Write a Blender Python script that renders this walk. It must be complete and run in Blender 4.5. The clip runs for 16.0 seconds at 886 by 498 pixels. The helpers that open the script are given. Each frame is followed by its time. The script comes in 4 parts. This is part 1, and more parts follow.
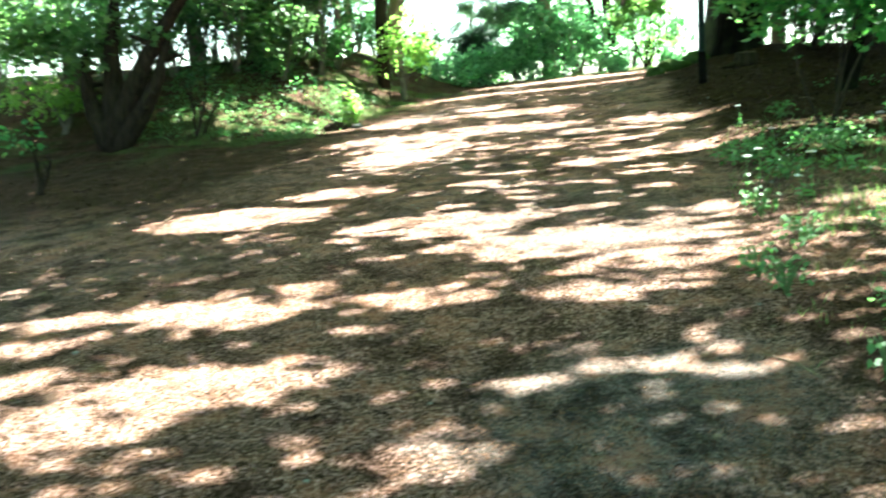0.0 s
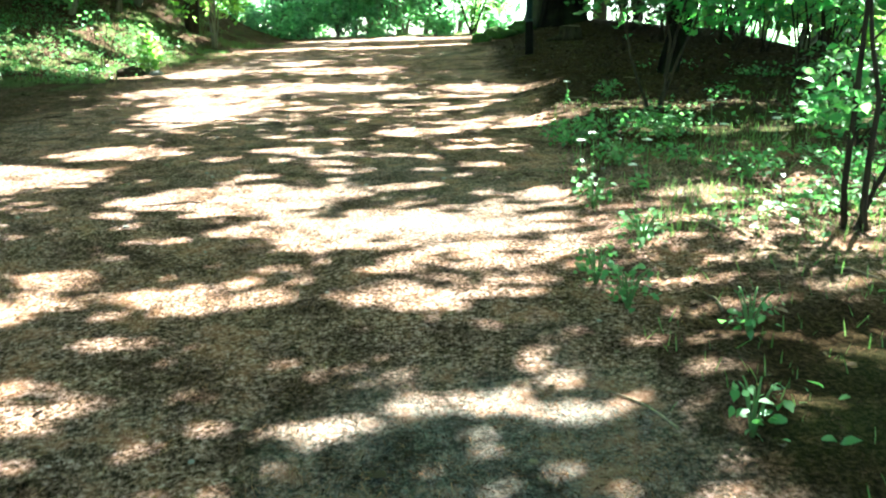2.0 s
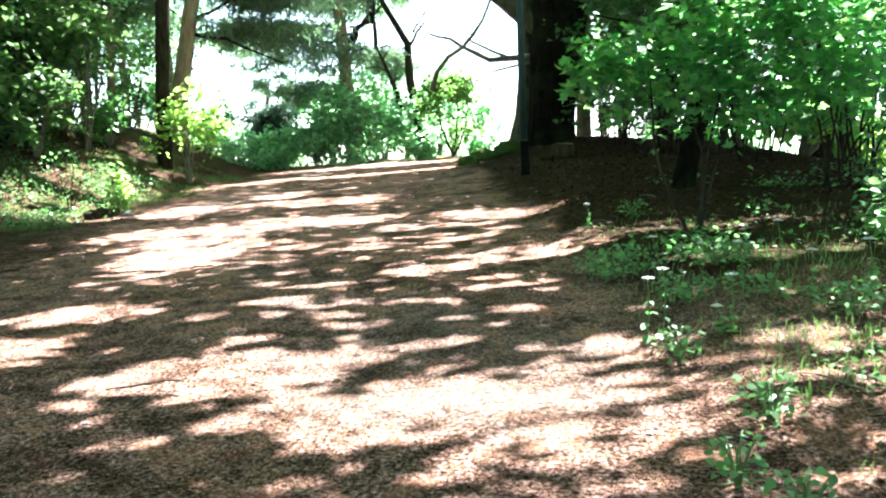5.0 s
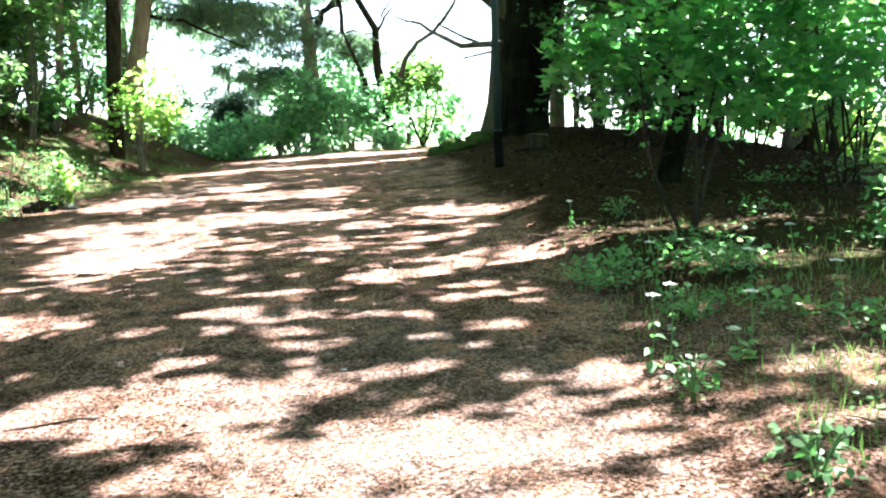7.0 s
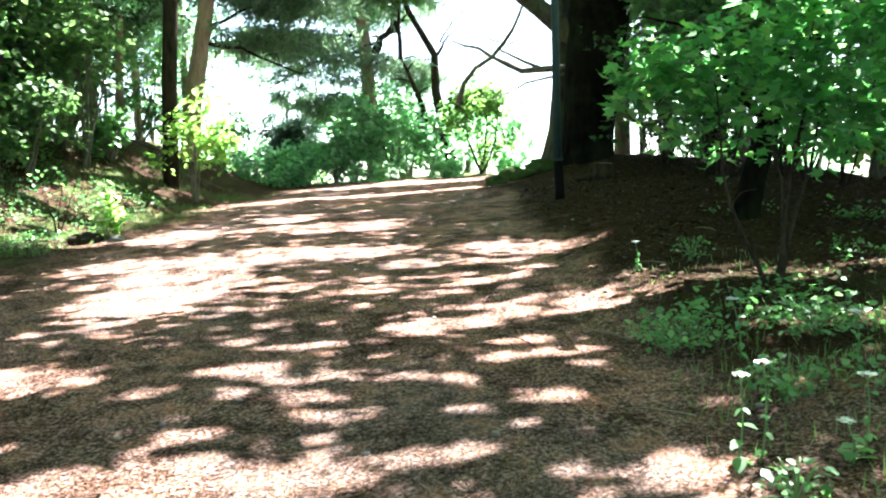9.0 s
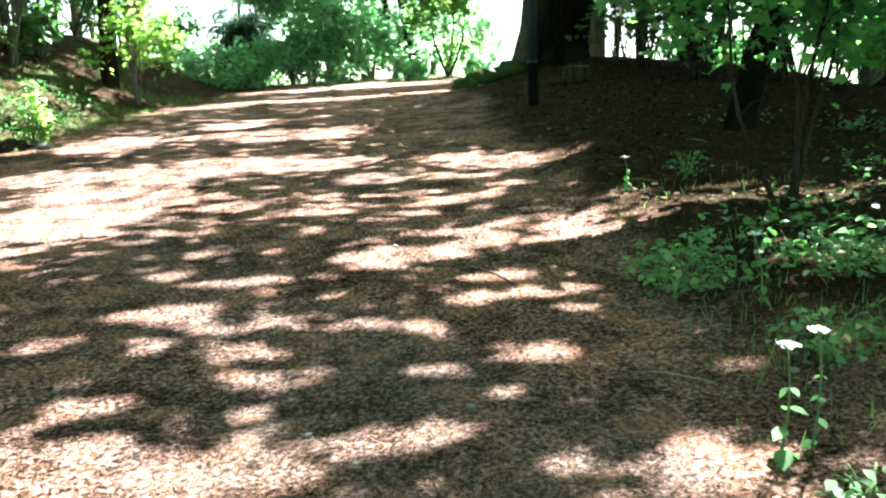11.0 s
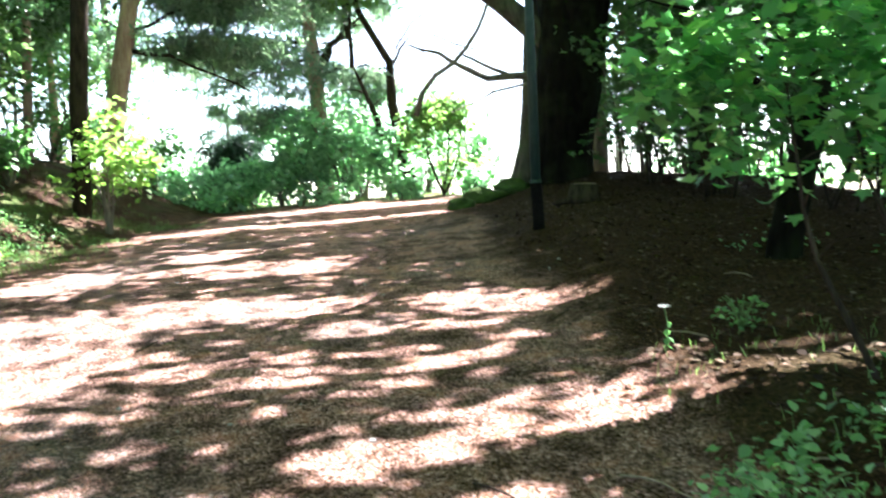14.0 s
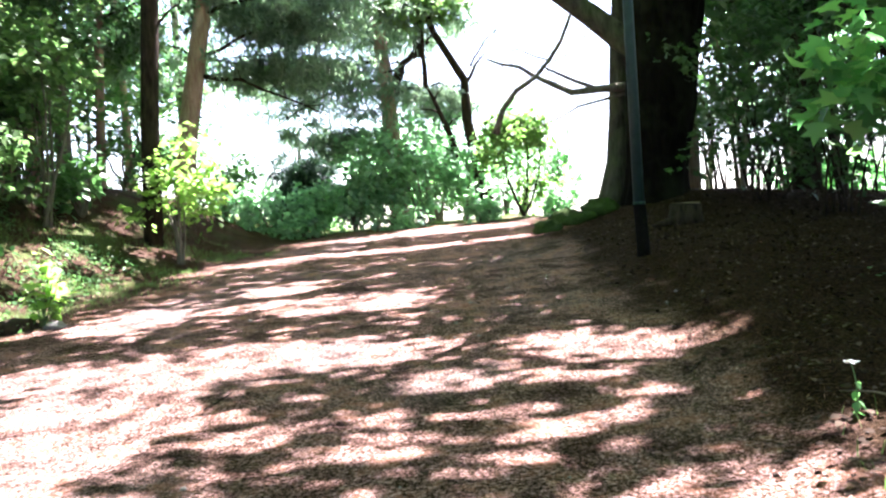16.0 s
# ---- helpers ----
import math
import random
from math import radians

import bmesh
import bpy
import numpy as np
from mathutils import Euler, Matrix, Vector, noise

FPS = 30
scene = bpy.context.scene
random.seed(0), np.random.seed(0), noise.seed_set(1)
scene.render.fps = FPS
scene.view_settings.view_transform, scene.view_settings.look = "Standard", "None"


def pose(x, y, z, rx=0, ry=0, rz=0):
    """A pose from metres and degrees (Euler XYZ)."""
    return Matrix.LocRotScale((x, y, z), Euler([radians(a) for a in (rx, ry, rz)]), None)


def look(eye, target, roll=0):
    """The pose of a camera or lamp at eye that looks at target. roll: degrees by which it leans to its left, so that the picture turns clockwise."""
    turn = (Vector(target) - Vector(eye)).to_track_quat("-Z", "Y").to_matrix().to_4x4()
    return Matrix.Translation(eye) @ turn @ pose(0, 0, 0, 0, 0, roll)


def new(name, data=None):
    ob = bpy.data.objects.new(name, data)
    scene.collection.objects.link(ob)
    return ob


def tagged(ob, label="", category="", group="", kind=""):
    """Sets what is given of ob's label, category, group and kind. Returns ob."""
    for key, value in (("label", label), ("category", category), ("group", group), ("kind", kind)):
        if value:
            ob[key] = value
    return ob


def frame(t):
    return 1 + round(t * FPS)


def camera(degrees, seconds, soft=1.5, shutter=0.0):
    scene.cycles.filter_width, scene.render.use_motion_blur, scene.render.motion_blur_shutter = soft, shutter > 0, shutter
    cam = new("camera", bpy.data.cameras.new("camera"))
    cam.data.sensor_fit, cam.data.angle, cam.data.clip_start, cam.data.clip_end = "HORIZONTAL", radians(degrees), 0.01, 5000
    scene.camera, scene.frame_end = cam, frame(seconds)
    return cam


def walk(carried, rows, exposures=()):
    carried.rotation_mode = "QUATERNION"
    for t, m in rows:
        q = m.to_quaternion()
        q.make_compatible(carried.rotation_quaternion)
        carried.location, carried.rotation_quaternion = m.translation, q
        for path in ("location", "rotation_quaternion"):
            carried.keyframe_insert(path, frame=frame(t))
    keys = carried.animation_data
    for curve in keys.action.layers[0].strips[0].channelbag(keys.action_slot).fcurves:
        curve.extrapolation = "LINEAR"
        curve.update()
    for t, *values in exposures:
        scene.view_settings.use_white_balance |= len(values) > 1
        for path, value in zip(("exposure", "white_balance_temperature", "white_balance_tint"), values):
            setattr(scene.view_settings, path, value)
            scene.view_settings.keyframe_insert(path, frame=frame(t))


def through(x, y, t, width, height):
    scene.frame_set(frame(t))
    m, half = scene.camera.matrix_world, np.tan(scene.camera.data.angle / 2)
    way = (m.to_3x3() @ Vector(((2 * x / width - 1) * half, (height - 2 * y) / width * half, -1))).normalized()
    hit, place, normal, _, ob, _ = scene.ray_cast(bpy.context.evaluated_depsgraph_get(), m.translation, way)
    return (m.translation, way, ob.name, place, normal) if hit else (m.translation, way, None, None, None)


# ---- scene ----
cam = camera(56.0, 16.0, soft=2.1, shutter=0.4)
PATH = [
    (0, (0.487, -4.833, 1.977), (0.036, -2.909, 1.671), -2.5),
    (0.5, (0.504, -4.498, 1.976), (0.273, -2.534, 1.676), 0.3),
    (1, (0.482, -4.289, 1.983), (0.4, -2.321, 1.635), 1.4),
    (1.5, (0.448, -4.098, 1.971), (0.43, -2.141, 1.56), 2.0),
    (2, (0.436, -3.922, 2.02), (0.415, -1.964, 1.613), 1.6),
    (2.5, (0.314, -3.772, 2.072), (0.312, -1.792, 1.787), 0.6),
    (3, (0.213, -3.559, 2.068), (0.24, -1.564, 1.943), -0.1),
    (5.5, (0.002, -2.563, 2.131), (0.043, -0.568, 2.005), -1.4),
    (6, (-0.028, -2.394, 2.169), (0.031, -0.401, 2.022), -1.5),
    (6.5, (0.005, -2.173, 2.171), (0.094, -0.181, 2.015), -1.2),
    (7, (0.048, -1.952, 2.165), (0.16, 0.039, 2.012), -0.9),
    (7.5, (0.061, -1.774, 2.207), (0.147, 0.22, 2.077), -0.8),
    (8, (0.11, -1.577, 2.246), (0.072, 0.421, 2.161), -0.7),
    (10.5, (0.219, -0.644, 2.319), (0.186, 1.344, 2.101), -0.7),
    (11, (0.181, -0.354, 2.331), (0.227, 1.619, 2.008), -0.3),
    (11.5, (0.168, -0.103, 2.319), (0.213, 1.866, 1.969), 0.1),
    (12, (0.168, 0.084, 2.387), (0.212, 2.052, 2.032), -0.9),
    (12.5, (0.267, 0.397, 2.406), (0.337, 2.371, 2.09), -1.8),
    (13, (0.287, 0.605, 2.443), (0.404, 2.588, 2.207), -2.2),
    (13.5, (0.281, 0.725, 2.485), (0.409, 2.715, 2.332), -1.9),
    (14, (0.267, 0.978, 2.523), (0.316, 2.977, 2.462), -1.5),
    (14.5, (0.219, 1.274, 2.538), (0.165, 3.273, 2.572), -1.3),
    (15, (0.139, 1.537, 2.573), (0.016, 3.53, 2.672), -1.4),
    (15.5, (0.089, 1.705, 2.6), (-0.065, 3.697, 2.681), -1.9),
    (16, (0.012, 1.87, 2.627), (-0.099, 3.867, 2.618), -2.4),
]
EXPOSURE = 3.99
walk(cam, [(t, look(eye, target, roll)) for t, eye, target, roll in PATH],
     [(0, EXPOSURE + 0.02, 6310, -12), (2.5, EXPOSURE + 0.1, 6160, -20), (5.5, EXPOSURE - 0.1, 6160, 5), (8, EXPOSURE - 0.02, 6110, 5), (10.5, EXPOSURE - 0.2, 6210, 3),
      (12.5, EXPOSURE - 0.3, 6060, -16), (13.5, EXPOSURE + 0.05, 6060, -1), (14.5, EXPOSURE - 0.03, 6110, 21), (16, EXPOSURE - 0.1, 6060, 24)])

# ---- light ----
SUN = Vector((0.40, 0.60, 1.25)).normalized()
world = bpy.data.worlds.new("sky")
scene.world = world
world.use_nodes = True
wn = world.node_tree.nodes
sky = wn.new("ShaderNodeTexSky")
sky.sky_type = "NISHITA"
sky.sun_disc = False
sky.sun_elevation = math.asin(SUN.z)
sky.sun_rotation = math.atan2(SUN.x, SUN.y)
sky.air_density, sky.dust_density, sky.ozone_density = 1.0, 2.2, 0.0
wn["Background"].inputs[1].default_value = 0.05
world.node_tree.links.new(sky.outputs[0], wn["Background"].inputs[0])
sun = new("sun", bpy.data.lights.new("sun", "SUN"))
sun.data.energy, sun.data.angle, sun.data.color = 5.0, radians(0.53), (1.0, 0.95, 0.94)
sun.matrix_world = look((0, 0, 30), Vector((0, 0, 30)) - SUN)
scene.view_settings.exposure = EXPOSURE


# ---- the lie of the land ----
def sstep(a, b, v):
    u = min(1.0, max(0.0, (v - a) / (b - a)))
    return u * u * (3 - 2 * u)


def profile(y):
    k = 0.87 + 0.12 * y
    return CREST - 0.25 * math.log1p(math.exp(min(60, (CREST - k) / 0.25)))


CREST = 3.36


def height(x, y):
    """The ground without its small bumps: an even climb to a crest, a bank to the west, a knoll under the big tree."""
    z = profile(max(y, -40)) + 0.05 * max(-12, min(12, x))
    foot = -5.4 + 0.22 * (min(max(y, 9), 17) - 11)
    z += 1.5 * sstep(foot, foot - 4.0, x) * sstep(8.5, 13.5, y) * (1 - 0.5 * sstep(18, 26, y))
    z += 0.3 * math.exp(-((x - 3.6) / 1.7) ** 2 - ((y - 16.0) / 2.2) ** 2)
    z += 0.09 * math.exp(-((x - 2.4) / 1.3) ** 2 - ((y - 11.4) / 1.8) ** 2)
    z += 0.10 * sstep(1.3, 2.2, x) * sstep(0, 4, y)
    z -= 3.5 * sstep(6.2, 13, x) * sstep(2, 8, y)
    z -= 2.5 * sstep(17.5, 26, y) * sstep(0.5, 3.5, x)
    z -= 6 * sstep(12, 40, x)
    return z


def edge_right(y):
    """The path's right border."""
    return 1.22 - 0.06 * max(0, y - 6) + 0.12 * math.sin(y * 1.7) + 0.08 * math.sin(y * 4.1 + 1)


def lie(x, y):
    """The ground as it is, with bumps and ruts."""
    z = height(x, y)
    if abs(x) < 30 and -20 < y < 45:
        z += 0.025 * noise.noise((x * 0.7, y * 0.7, 3.0)) + 0.010 * noise.noise((x * 2.3, y * 2.3, 7.0))
        off = sstep(-0.1, 0.5, x - edge_right(y))
        z += off * (0.03 + 0.04 * noise.noise((x * 1.6, y * 1.6, 1.0)) + 0.02 * noise.noise((x * 5, y * 5, 2.0)))
    return z


# ---- materials ----
def nodes(name):
    m = bpy.data.materials.new(name)
    m.use_nodes = True
    return m, m.node_tree.nodes, m.node_tree.links, m.node_tree.nodes["Principled BSDF"]


def ramp(n, stops):
    r = n.new("ShaderNodeValToRGB")
    e = r.color_ramp.elements
    while len(e) < len(stops):
        e.new(0.5)
    for k, (p, c) in zip(e, stops):
        k.position, k.color = p, (*c, 1)
    return r


def noisy(n, l, scale, detail=4, rough=0.6, stretch=None):
    co = n.new("ShaderNodeTexCoord")
    t = n.new("ShaderNodeTexNoise")
    t.inputs["Scale"].default_value, t.inputs["Detail"].default_value, t.inputs["Roughness"].default_value = scale, detail, rough
    if stretch:
        mp = n.new("ShaderNodeMapping")
        mp.inputs["Scale"].default_value = stretch
        l.new(co.outputs["Object"], mp.inputs[0])
        l.new(mp.outputs[0], t.inputs[0])
    else:
        l.new(co.outputs["Object"], t.inputs[0])
    return t


def mixed(n, l, fac, a, b, mode="MIX"):
    m = n.new("ShaderNodeMix")
    m.data_type, m.blend_type = "RGBA", mode
    for v, i in ((fac, 0), (a, 6), (b, 7)):
        if isinstance(v, (int, float)):
            m.inputs[i].default_value = v
        elif isinstance(v, tuple):
            m.inputs[i].default_value = (*v, 1)
        else:
            l.new(v, m.inputs[i])
    return m.outputs[2]


def bumped(n, l, shader, tex, strength, distance):
    b = n.new("ShaderNodeBump")
    b.inputs["Strength"].default_value, b.inputs["Distance"].default_value = strength, distance
    l.new(tex, b.inputs["Height"])
    l.new(b.outputs[0], shader.inputs["Normal"])


def soil_material():
    m, n, l, s = nodes("forest_soil")
    big = noisy(n, l, 0.5, 5, 0.6)
    mid = noisy(n, l, 3.1, 8, 0.75)
    fine = noisy(n, l, 44, 8, 0.8)
    grit = noisy(n, l, 95, 5, 0.8)
    needle = ramp(n, [(0.42, (0.012, 0.007, 0.003)), (0.48, (0.100, 0.061, 0.036)), (0.55, (0.38, 0.224, 0.186)), (0.64, (0.78, 0.55, 0.535))])
    l.new(fine.outputs[0], needle.inputs[0])
    sand = ramp(n, [(0.40, (0.020, 0.021, 0.019)), (0.5, (0.10, 0.098, 0.092)), (0.64, (0.33, 0.32, 0.31))])
    l.new(grit.outputs[0], sand.inputs[0])
    attr = n.new("ShaderNodeVertexColor")
    attr.layer_name = "cover"
    sep = n.new("ShaderNodeSeparateColor")
    l.new(attr.outputs[0], sep.inputs[0])
    worn = ramp(n, [(0.50, (0, 0, 0)), (0.68, (0.45, 0.45, 0.45))])
    l.new(big.outputs[0], worn.inputs[0])
    sandy = n.new("ShaderNodeMath")
    sandy.operation = "MAXIMUM"
    l.new(worn.outputs[0], sandy.inputs[0])
    l.new(sep.outputs[2], sandy.inputs[1])
    rust = ramp(n, [(0.52, (0, 0, 0)), (0.62, (0.6, 0.6, 0.6))])
    l.new(mid.outputs[0], rust.inputs[0])
    dirt = ramp(n, [(0.40, (0.15, 0.13, 0.10)), (0.53, (1, 1, 1))])
    l.new(mid.outputs[0], dirt.inputs[0])
    c = mixed(n, l, sandy.outputs[0], needle.outputs[0], sand.outputs[0])
    c = mixed(n, l, rust.outputs[0], c, mixed(n, l, 0.6, c, (0.46, 0.20, 0.12)))
    c = mixed(n, l, 0.8, c, dirt.outputs[0], "MULTIPLY")
    # Leaf litter on soil, darkened further to carry the shade under the trees.
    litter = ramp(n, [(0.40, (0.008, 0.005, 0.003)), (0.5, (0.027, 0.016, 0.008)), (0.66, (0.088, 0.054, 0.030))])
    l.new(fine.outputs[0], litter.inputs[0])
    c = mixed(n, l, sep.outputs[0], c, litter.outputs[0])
    moss = ramp(n, [(0.3, (0.035, 0.06, 0.02)), (0.7, (0.10, 0.15, 0.05))])
    l.new(fine.outputs[0], moss.inputs[0])
    c = mixed(n, l, sep.outputs[1], c, moss.outputs[0])
    l.new(c, s.inputs["Base Color"])
    s.inputs["Roughness"].default_value = 0.95
    s.inputs["Specular IOR Level"].default_value = 0.02
    bumped(n, l, s, fine.outputs[0], 1.0, 0.03)
    return m


def leaf_material(name, dark, light, through=0.35, tip=None, calm=0.86, dull=False):
    m, n, l, s = nodes(name)
    geo = n.new("ShaderNodeNewGeometry")
    r = ramp(n, [(0.0, dark), (0.65, light), (1.0, tip or light)])
    l.new(geo.outputs["Random Per Island"], r.inputs[0])
    t = noisy(n, l, 1.3, 2)
    c = mixed(n, l, 0.35, r.outputs[0], mixed(n, l, t.outputs[0], dark, light))
    hs = n.new("ShaderNodeHueSaturation")
    hs.inputs["Saturation"].default_value = calm
    l.new(c, hs.inputs["Color"])
    c = hs.outputs[0]
    l.new(c, s.inputs["Base Color"])
    s.inputs["Roughness"].default_value = 0.95 if dull else 0.45
    s.inputs["Specular IOR Level"].default_value = 0.05 if dull else 0.35
    tr = n.new("ShaderNodeBsdfTranslucent")
    l.new(mixed(n, l, 1.0, c, (1.25, 1.5, 0.95), "MULTIPLY"), tr.inputs[0])
    mx = n.new("ShaderNodeMixShader")
    mx.inputs[0].default_value = through
    l.new(s.outputs[0], mx.inputs[1])
    l.new(tr.outputs[0], mx.inputs[2])
    l.new(mx.outputs[0], n["Material Output"].inputs[0])
    return m


def bark_material(name, dark, light, scale=9.0, depth=0.03, moss=0.0):
    m, n, l, s = nodes(name)
    plates = noisy(n, l, scale, 6, 0.7, (1, 1, 0.22))
    spots = noisy(n, l, scale * 0.2, 3)
    r = ramp(n, [(0.32, dark), (0.68, light)])
    l.new(plates.outputs[0], r.inputs[0])
    g = ramp(n, [(0.45, (0, 0, 0)), (0.7, (moss, moss, moss))])
    l.new(spots.outputs[0], g.inputs[0])
    l.new(mixed(n, l, g.outputs[0], r.outputs[0], (0.10, 0.13, 0.06)), s.inputs["Base Color"])
    s.inputs["Roughness"].default_value = 0.92
    s.inputs["Specular IOR Level"].default_value = 0.03
    bumped(n, l, s, plates.outputs[0], 1.0, depth)
    return m


def plain_material(name, a, b, scale=20, rough=0.6, metal=0.0, bump=0.0):
    m, n, l, s = nodes(name)
    t = noisy(n, l, scale, 5)
    r = ramp(n, [(0.3, a), (0.7, b)])
    l.new(t.outputs[0], r.inputs[0])
    l.new(r.outputs[0], s.inputs["Base Color"])
    s.inputs["Roughness"].default_value, s.inputs["Metallic"].default_value = rough, metal
    s.inputs["Specular IOR Level"].default_value = 0.4 * (1 - rough) ** 0.5 if rough < 0.7 else 0.03
    if bump:
        bumped(n, l, s, t.outputs[0], 0.6, bump)
    return m


SOIL = soil_material()
LEAF = leaf_material("broad_leaf", (0.035, 0.15, 0.05), (0.095, 0.29, 0.085), 0.62, (0.25, 0.45, 0.11))
LEAF_WOOD = leaf_material("wood_leaf", (0.045, 0.11, 0.035), (0.13, 0.25, 0.075), 0.5, (0.25, 0.37, 0.13), 0.82)
# Darker copy of the broad leaf, with shade put into its colour.
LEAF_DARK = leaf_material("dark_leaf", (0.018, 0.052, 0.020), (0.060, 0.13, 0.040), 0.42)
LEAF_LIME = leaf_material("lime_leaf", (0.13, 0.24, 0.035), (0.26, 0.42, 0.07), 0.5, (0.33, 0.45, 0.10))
# Bright translucent green, so the unseen crowns tint the shade below.
LEAF_CANOPY = leaf_material("canopy_leaf", (0.085, 0.17, 0.028), (0.16, 0.265, 0.05), 0.56)
LEAF_CROWN = leaf_material("yellow_green_leaf", (0.07, 0.15, 0.035), (0.16, 0.29, 0.06), 0.5, (0.24, 0.38, 0.09))
# Distant haze and sunlight are put into this leaf colour and the pine needles.
LEAF_HAZY = leaf_material("hazy_green_leaf", (0.12, 0.26, 0.16), (0.27, 0.46, 0.31), 0.62, (0.42, 0.60, 0.46))
NEEDLE = leaf_material("pine_needle", (0.08, 0.14, 0.10), (0.19, 0.29, 0.21), 0.5, (0.32, 0.42, 0.33), 0.7)
NEEDLE_DARK = leaf_material("fir_needle", (0.014, 0.042, 0.030), (0.045, 0.10, 0.065), 0.25)
GRASS = leaf_material("grass_blade", (0.06, 0.13, 0.03), (0.17, 0.28, 0.07), 0.4, (0.26, 0.34, 0.12))
HERB = leaf_material("herb_leaf", (0.045, 0.13, 0.04), (0.11, 0.27, 0.075), 0.4, (0.20, 0.36, 0.13))
# Dry leaves toned towards black; part of their shade is in this colour.
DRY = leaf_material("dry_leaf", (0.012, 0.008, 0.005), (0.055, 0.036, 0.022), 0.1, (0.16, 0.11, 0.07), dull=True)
STRAW = leaf_material("pine_straw", (0.12, 0.055, 0.03), (0.28, 0.145, 0.085), 0.05, (0.40, 0.25, 0.16), 1.0, True)
DEBRIS = leaf_material("needle_debris", (0.012, 0.007, 0.004), (0.06, 0.033, 0.02), 0.03, (0.16, 0.09, 0.055), 1.0, True)
# Trunk bark carries backlit shade in its near-black colour; the next is a lit copy.
BARK_SHADED = bark_material("shaded_old_bark", (0.002, 0.0018, 0.0016), (0.009, 0.0075, 0.006), 7, 0.05, 0.12)
BARK_LIT = bark_material("lit_old_bark", (0.018, 0.017, 0.014), (0.105, 0.095, 0.078), 9, 0.04, 0.6)
BARK_GREY = bark_material("grey_bark", (0.07, 0.06, 0.05), (0.22, 0.19, 0.16), 14, 0.02, 0.4)
BARK_RED = bark_material("red_pine_bark", (0.24, 0.13, 0.10), (0.52, 0.37, 0.31), 10, 0.02)
BARK_DARK = bark_material("dark_brown_bark", (0.012, 0.009, 0.007), (0.05, 0.038, 0.028), 16, 0.015)
STEM = plain_material("green_stem", (0.06, 0.12, 0.04), (0.13, 0.20, 0.07), 30, 0.6)
PETAL = plain_material("white_petal", (0.70, 0.72, 0.68), (0.85, 0.86, 0.82), 40, 0.6)
PAINT = plain_material("dark_green_paint", (0.010, 0.026, 0.026), (0.020, 0.042, 0.042), 12, 0.5)
SLEEVE = plain_material("black_sleeve", (0.003, 0.003, 0.003), (0.010, 0.009, 0.008), 25, 0.8, 0, 0.004)
WOOD = plain_material("weathered_wood", (0.10, 0.075, 0.05), (0.27, 0.21, 0.15), 30, 0.9, 0, 0.01)
STONE = plain_material("grey_stone", (0.14, 0.13, 0.12), (0.36, 0.34, 0.32), 18, 0.9, 0, 0.01)
MOSS = plain_material("moss", (0.018, 0.032, 0.010), (0.06, 0.09, 0.03), 45, 1.0, 0, 0.02)


# ---- building blocks ----
def part(name, mesh, material, parent, label=""):
    """Links a mesh or bmesh as one object under a thing or part."""
    if isinstance(mesh, bmesh.types.BMesh):
        me = bpy.data.meshes.new(name)
        mesh.to_mesh(me)
        mesh.free()
        mesh = me
    if material and not mesh.materials:
        mesh.materials.append(material)
    ob = new(name, mesh)
    ob.parent = parent
    return tagged(ob, label)


def thing(name, x, y, z=None, label="", category="", group="", kind=""):
    """An empty at the base of a thing."""
    ob = new(name)
    ob.location = (x, y, lie(x, y) if z is None else z)
    return tagged(ob, label, category, group, kind)


def tube(bm, pts, radii, seg=8, wob=0.0, rnd=random):
    """A bent, tapering round limb through pts."""
    pts = [Vector(p) for p in pts]
    rings = []
    for i, p in enumerate(pts):
        d = (pts[min(i + 1, len(pts) - 1)] - pts[max(i - 1, 0)]).normalized()
        a = d.cross(Vector((0.31, 0.95, 0.05))).normalized()
        b = d.cross(a)
        ring = []
        for k in range(seg):
            w = 2 * math.pi * k / seg
            r = radii[i] * (1 + wob * (rnd.random() - 0.5))
            ring.append(bm.verts.new(p + (a * math.cos(w) + b * math.sin(w)) * r))
        rings.append(ring)
    for r0, r1 in zip(rings, rings[1:]):
        for k in range(seg):
            f = bm.faces.new((r0[k], r0[(k + 1) % seg], r1[(k + 1) % seg], r1[k]))
            f.smooth = True
    bm.faces.new(rings[0][::-1])
    bm.faces.new(rings[-1])
    return bm


def curve_pts(a, b, bend, n=6, wob=0.0, rnd=random):
    """Points from a to b, bowed by the vector bend."""
    a, b, bend = Vector(a), Vector(b), Vector(bend)
    out = []
    for i in range(n + 1):
        u = i / n
        p = a.lerp(b, u) + bend * (4 * u * (1 - u))
        if 0 < i < n and wob:
            p += Vector((rnd.uniform(-wob, wob), rnd.uniform(-wob, wob), rnd.uniform(-wob, wob)))
        out.append(p)
    return out


OVAL = [(0, 0), (0.30, 0.25), (0.34, 0.55), (0, 1), (-0.34, 0.55), (-0.30, 0.25)]
LOBED = [(0, 0), (0.22, 0.05), (0.52, 0.22), (0.30, 0.38), (0.50, 0.68), (0.16, 0.62), (0, 1),
         (-0.16, 0.62), (-0.50, 0.68), (-0.30, 0.38), (-0.52, 0.22), (-0.22, 0.05)]
BLADE = [(-0.035, 0), (0.035, 0), (0.028, 0.55), (0, 1), (-0.028, 0.55)]
STRAW_SHAPE = [(-0.02, 0), (0.02, 0), (0.012, 1)]
SLIVER = [(-0.09, 0), (0.09, 0), (0, 1)]
TWIG_LEAF = [(0, -0.5), (0.21, 0), (0, 0.5), (-0.21, 0)]


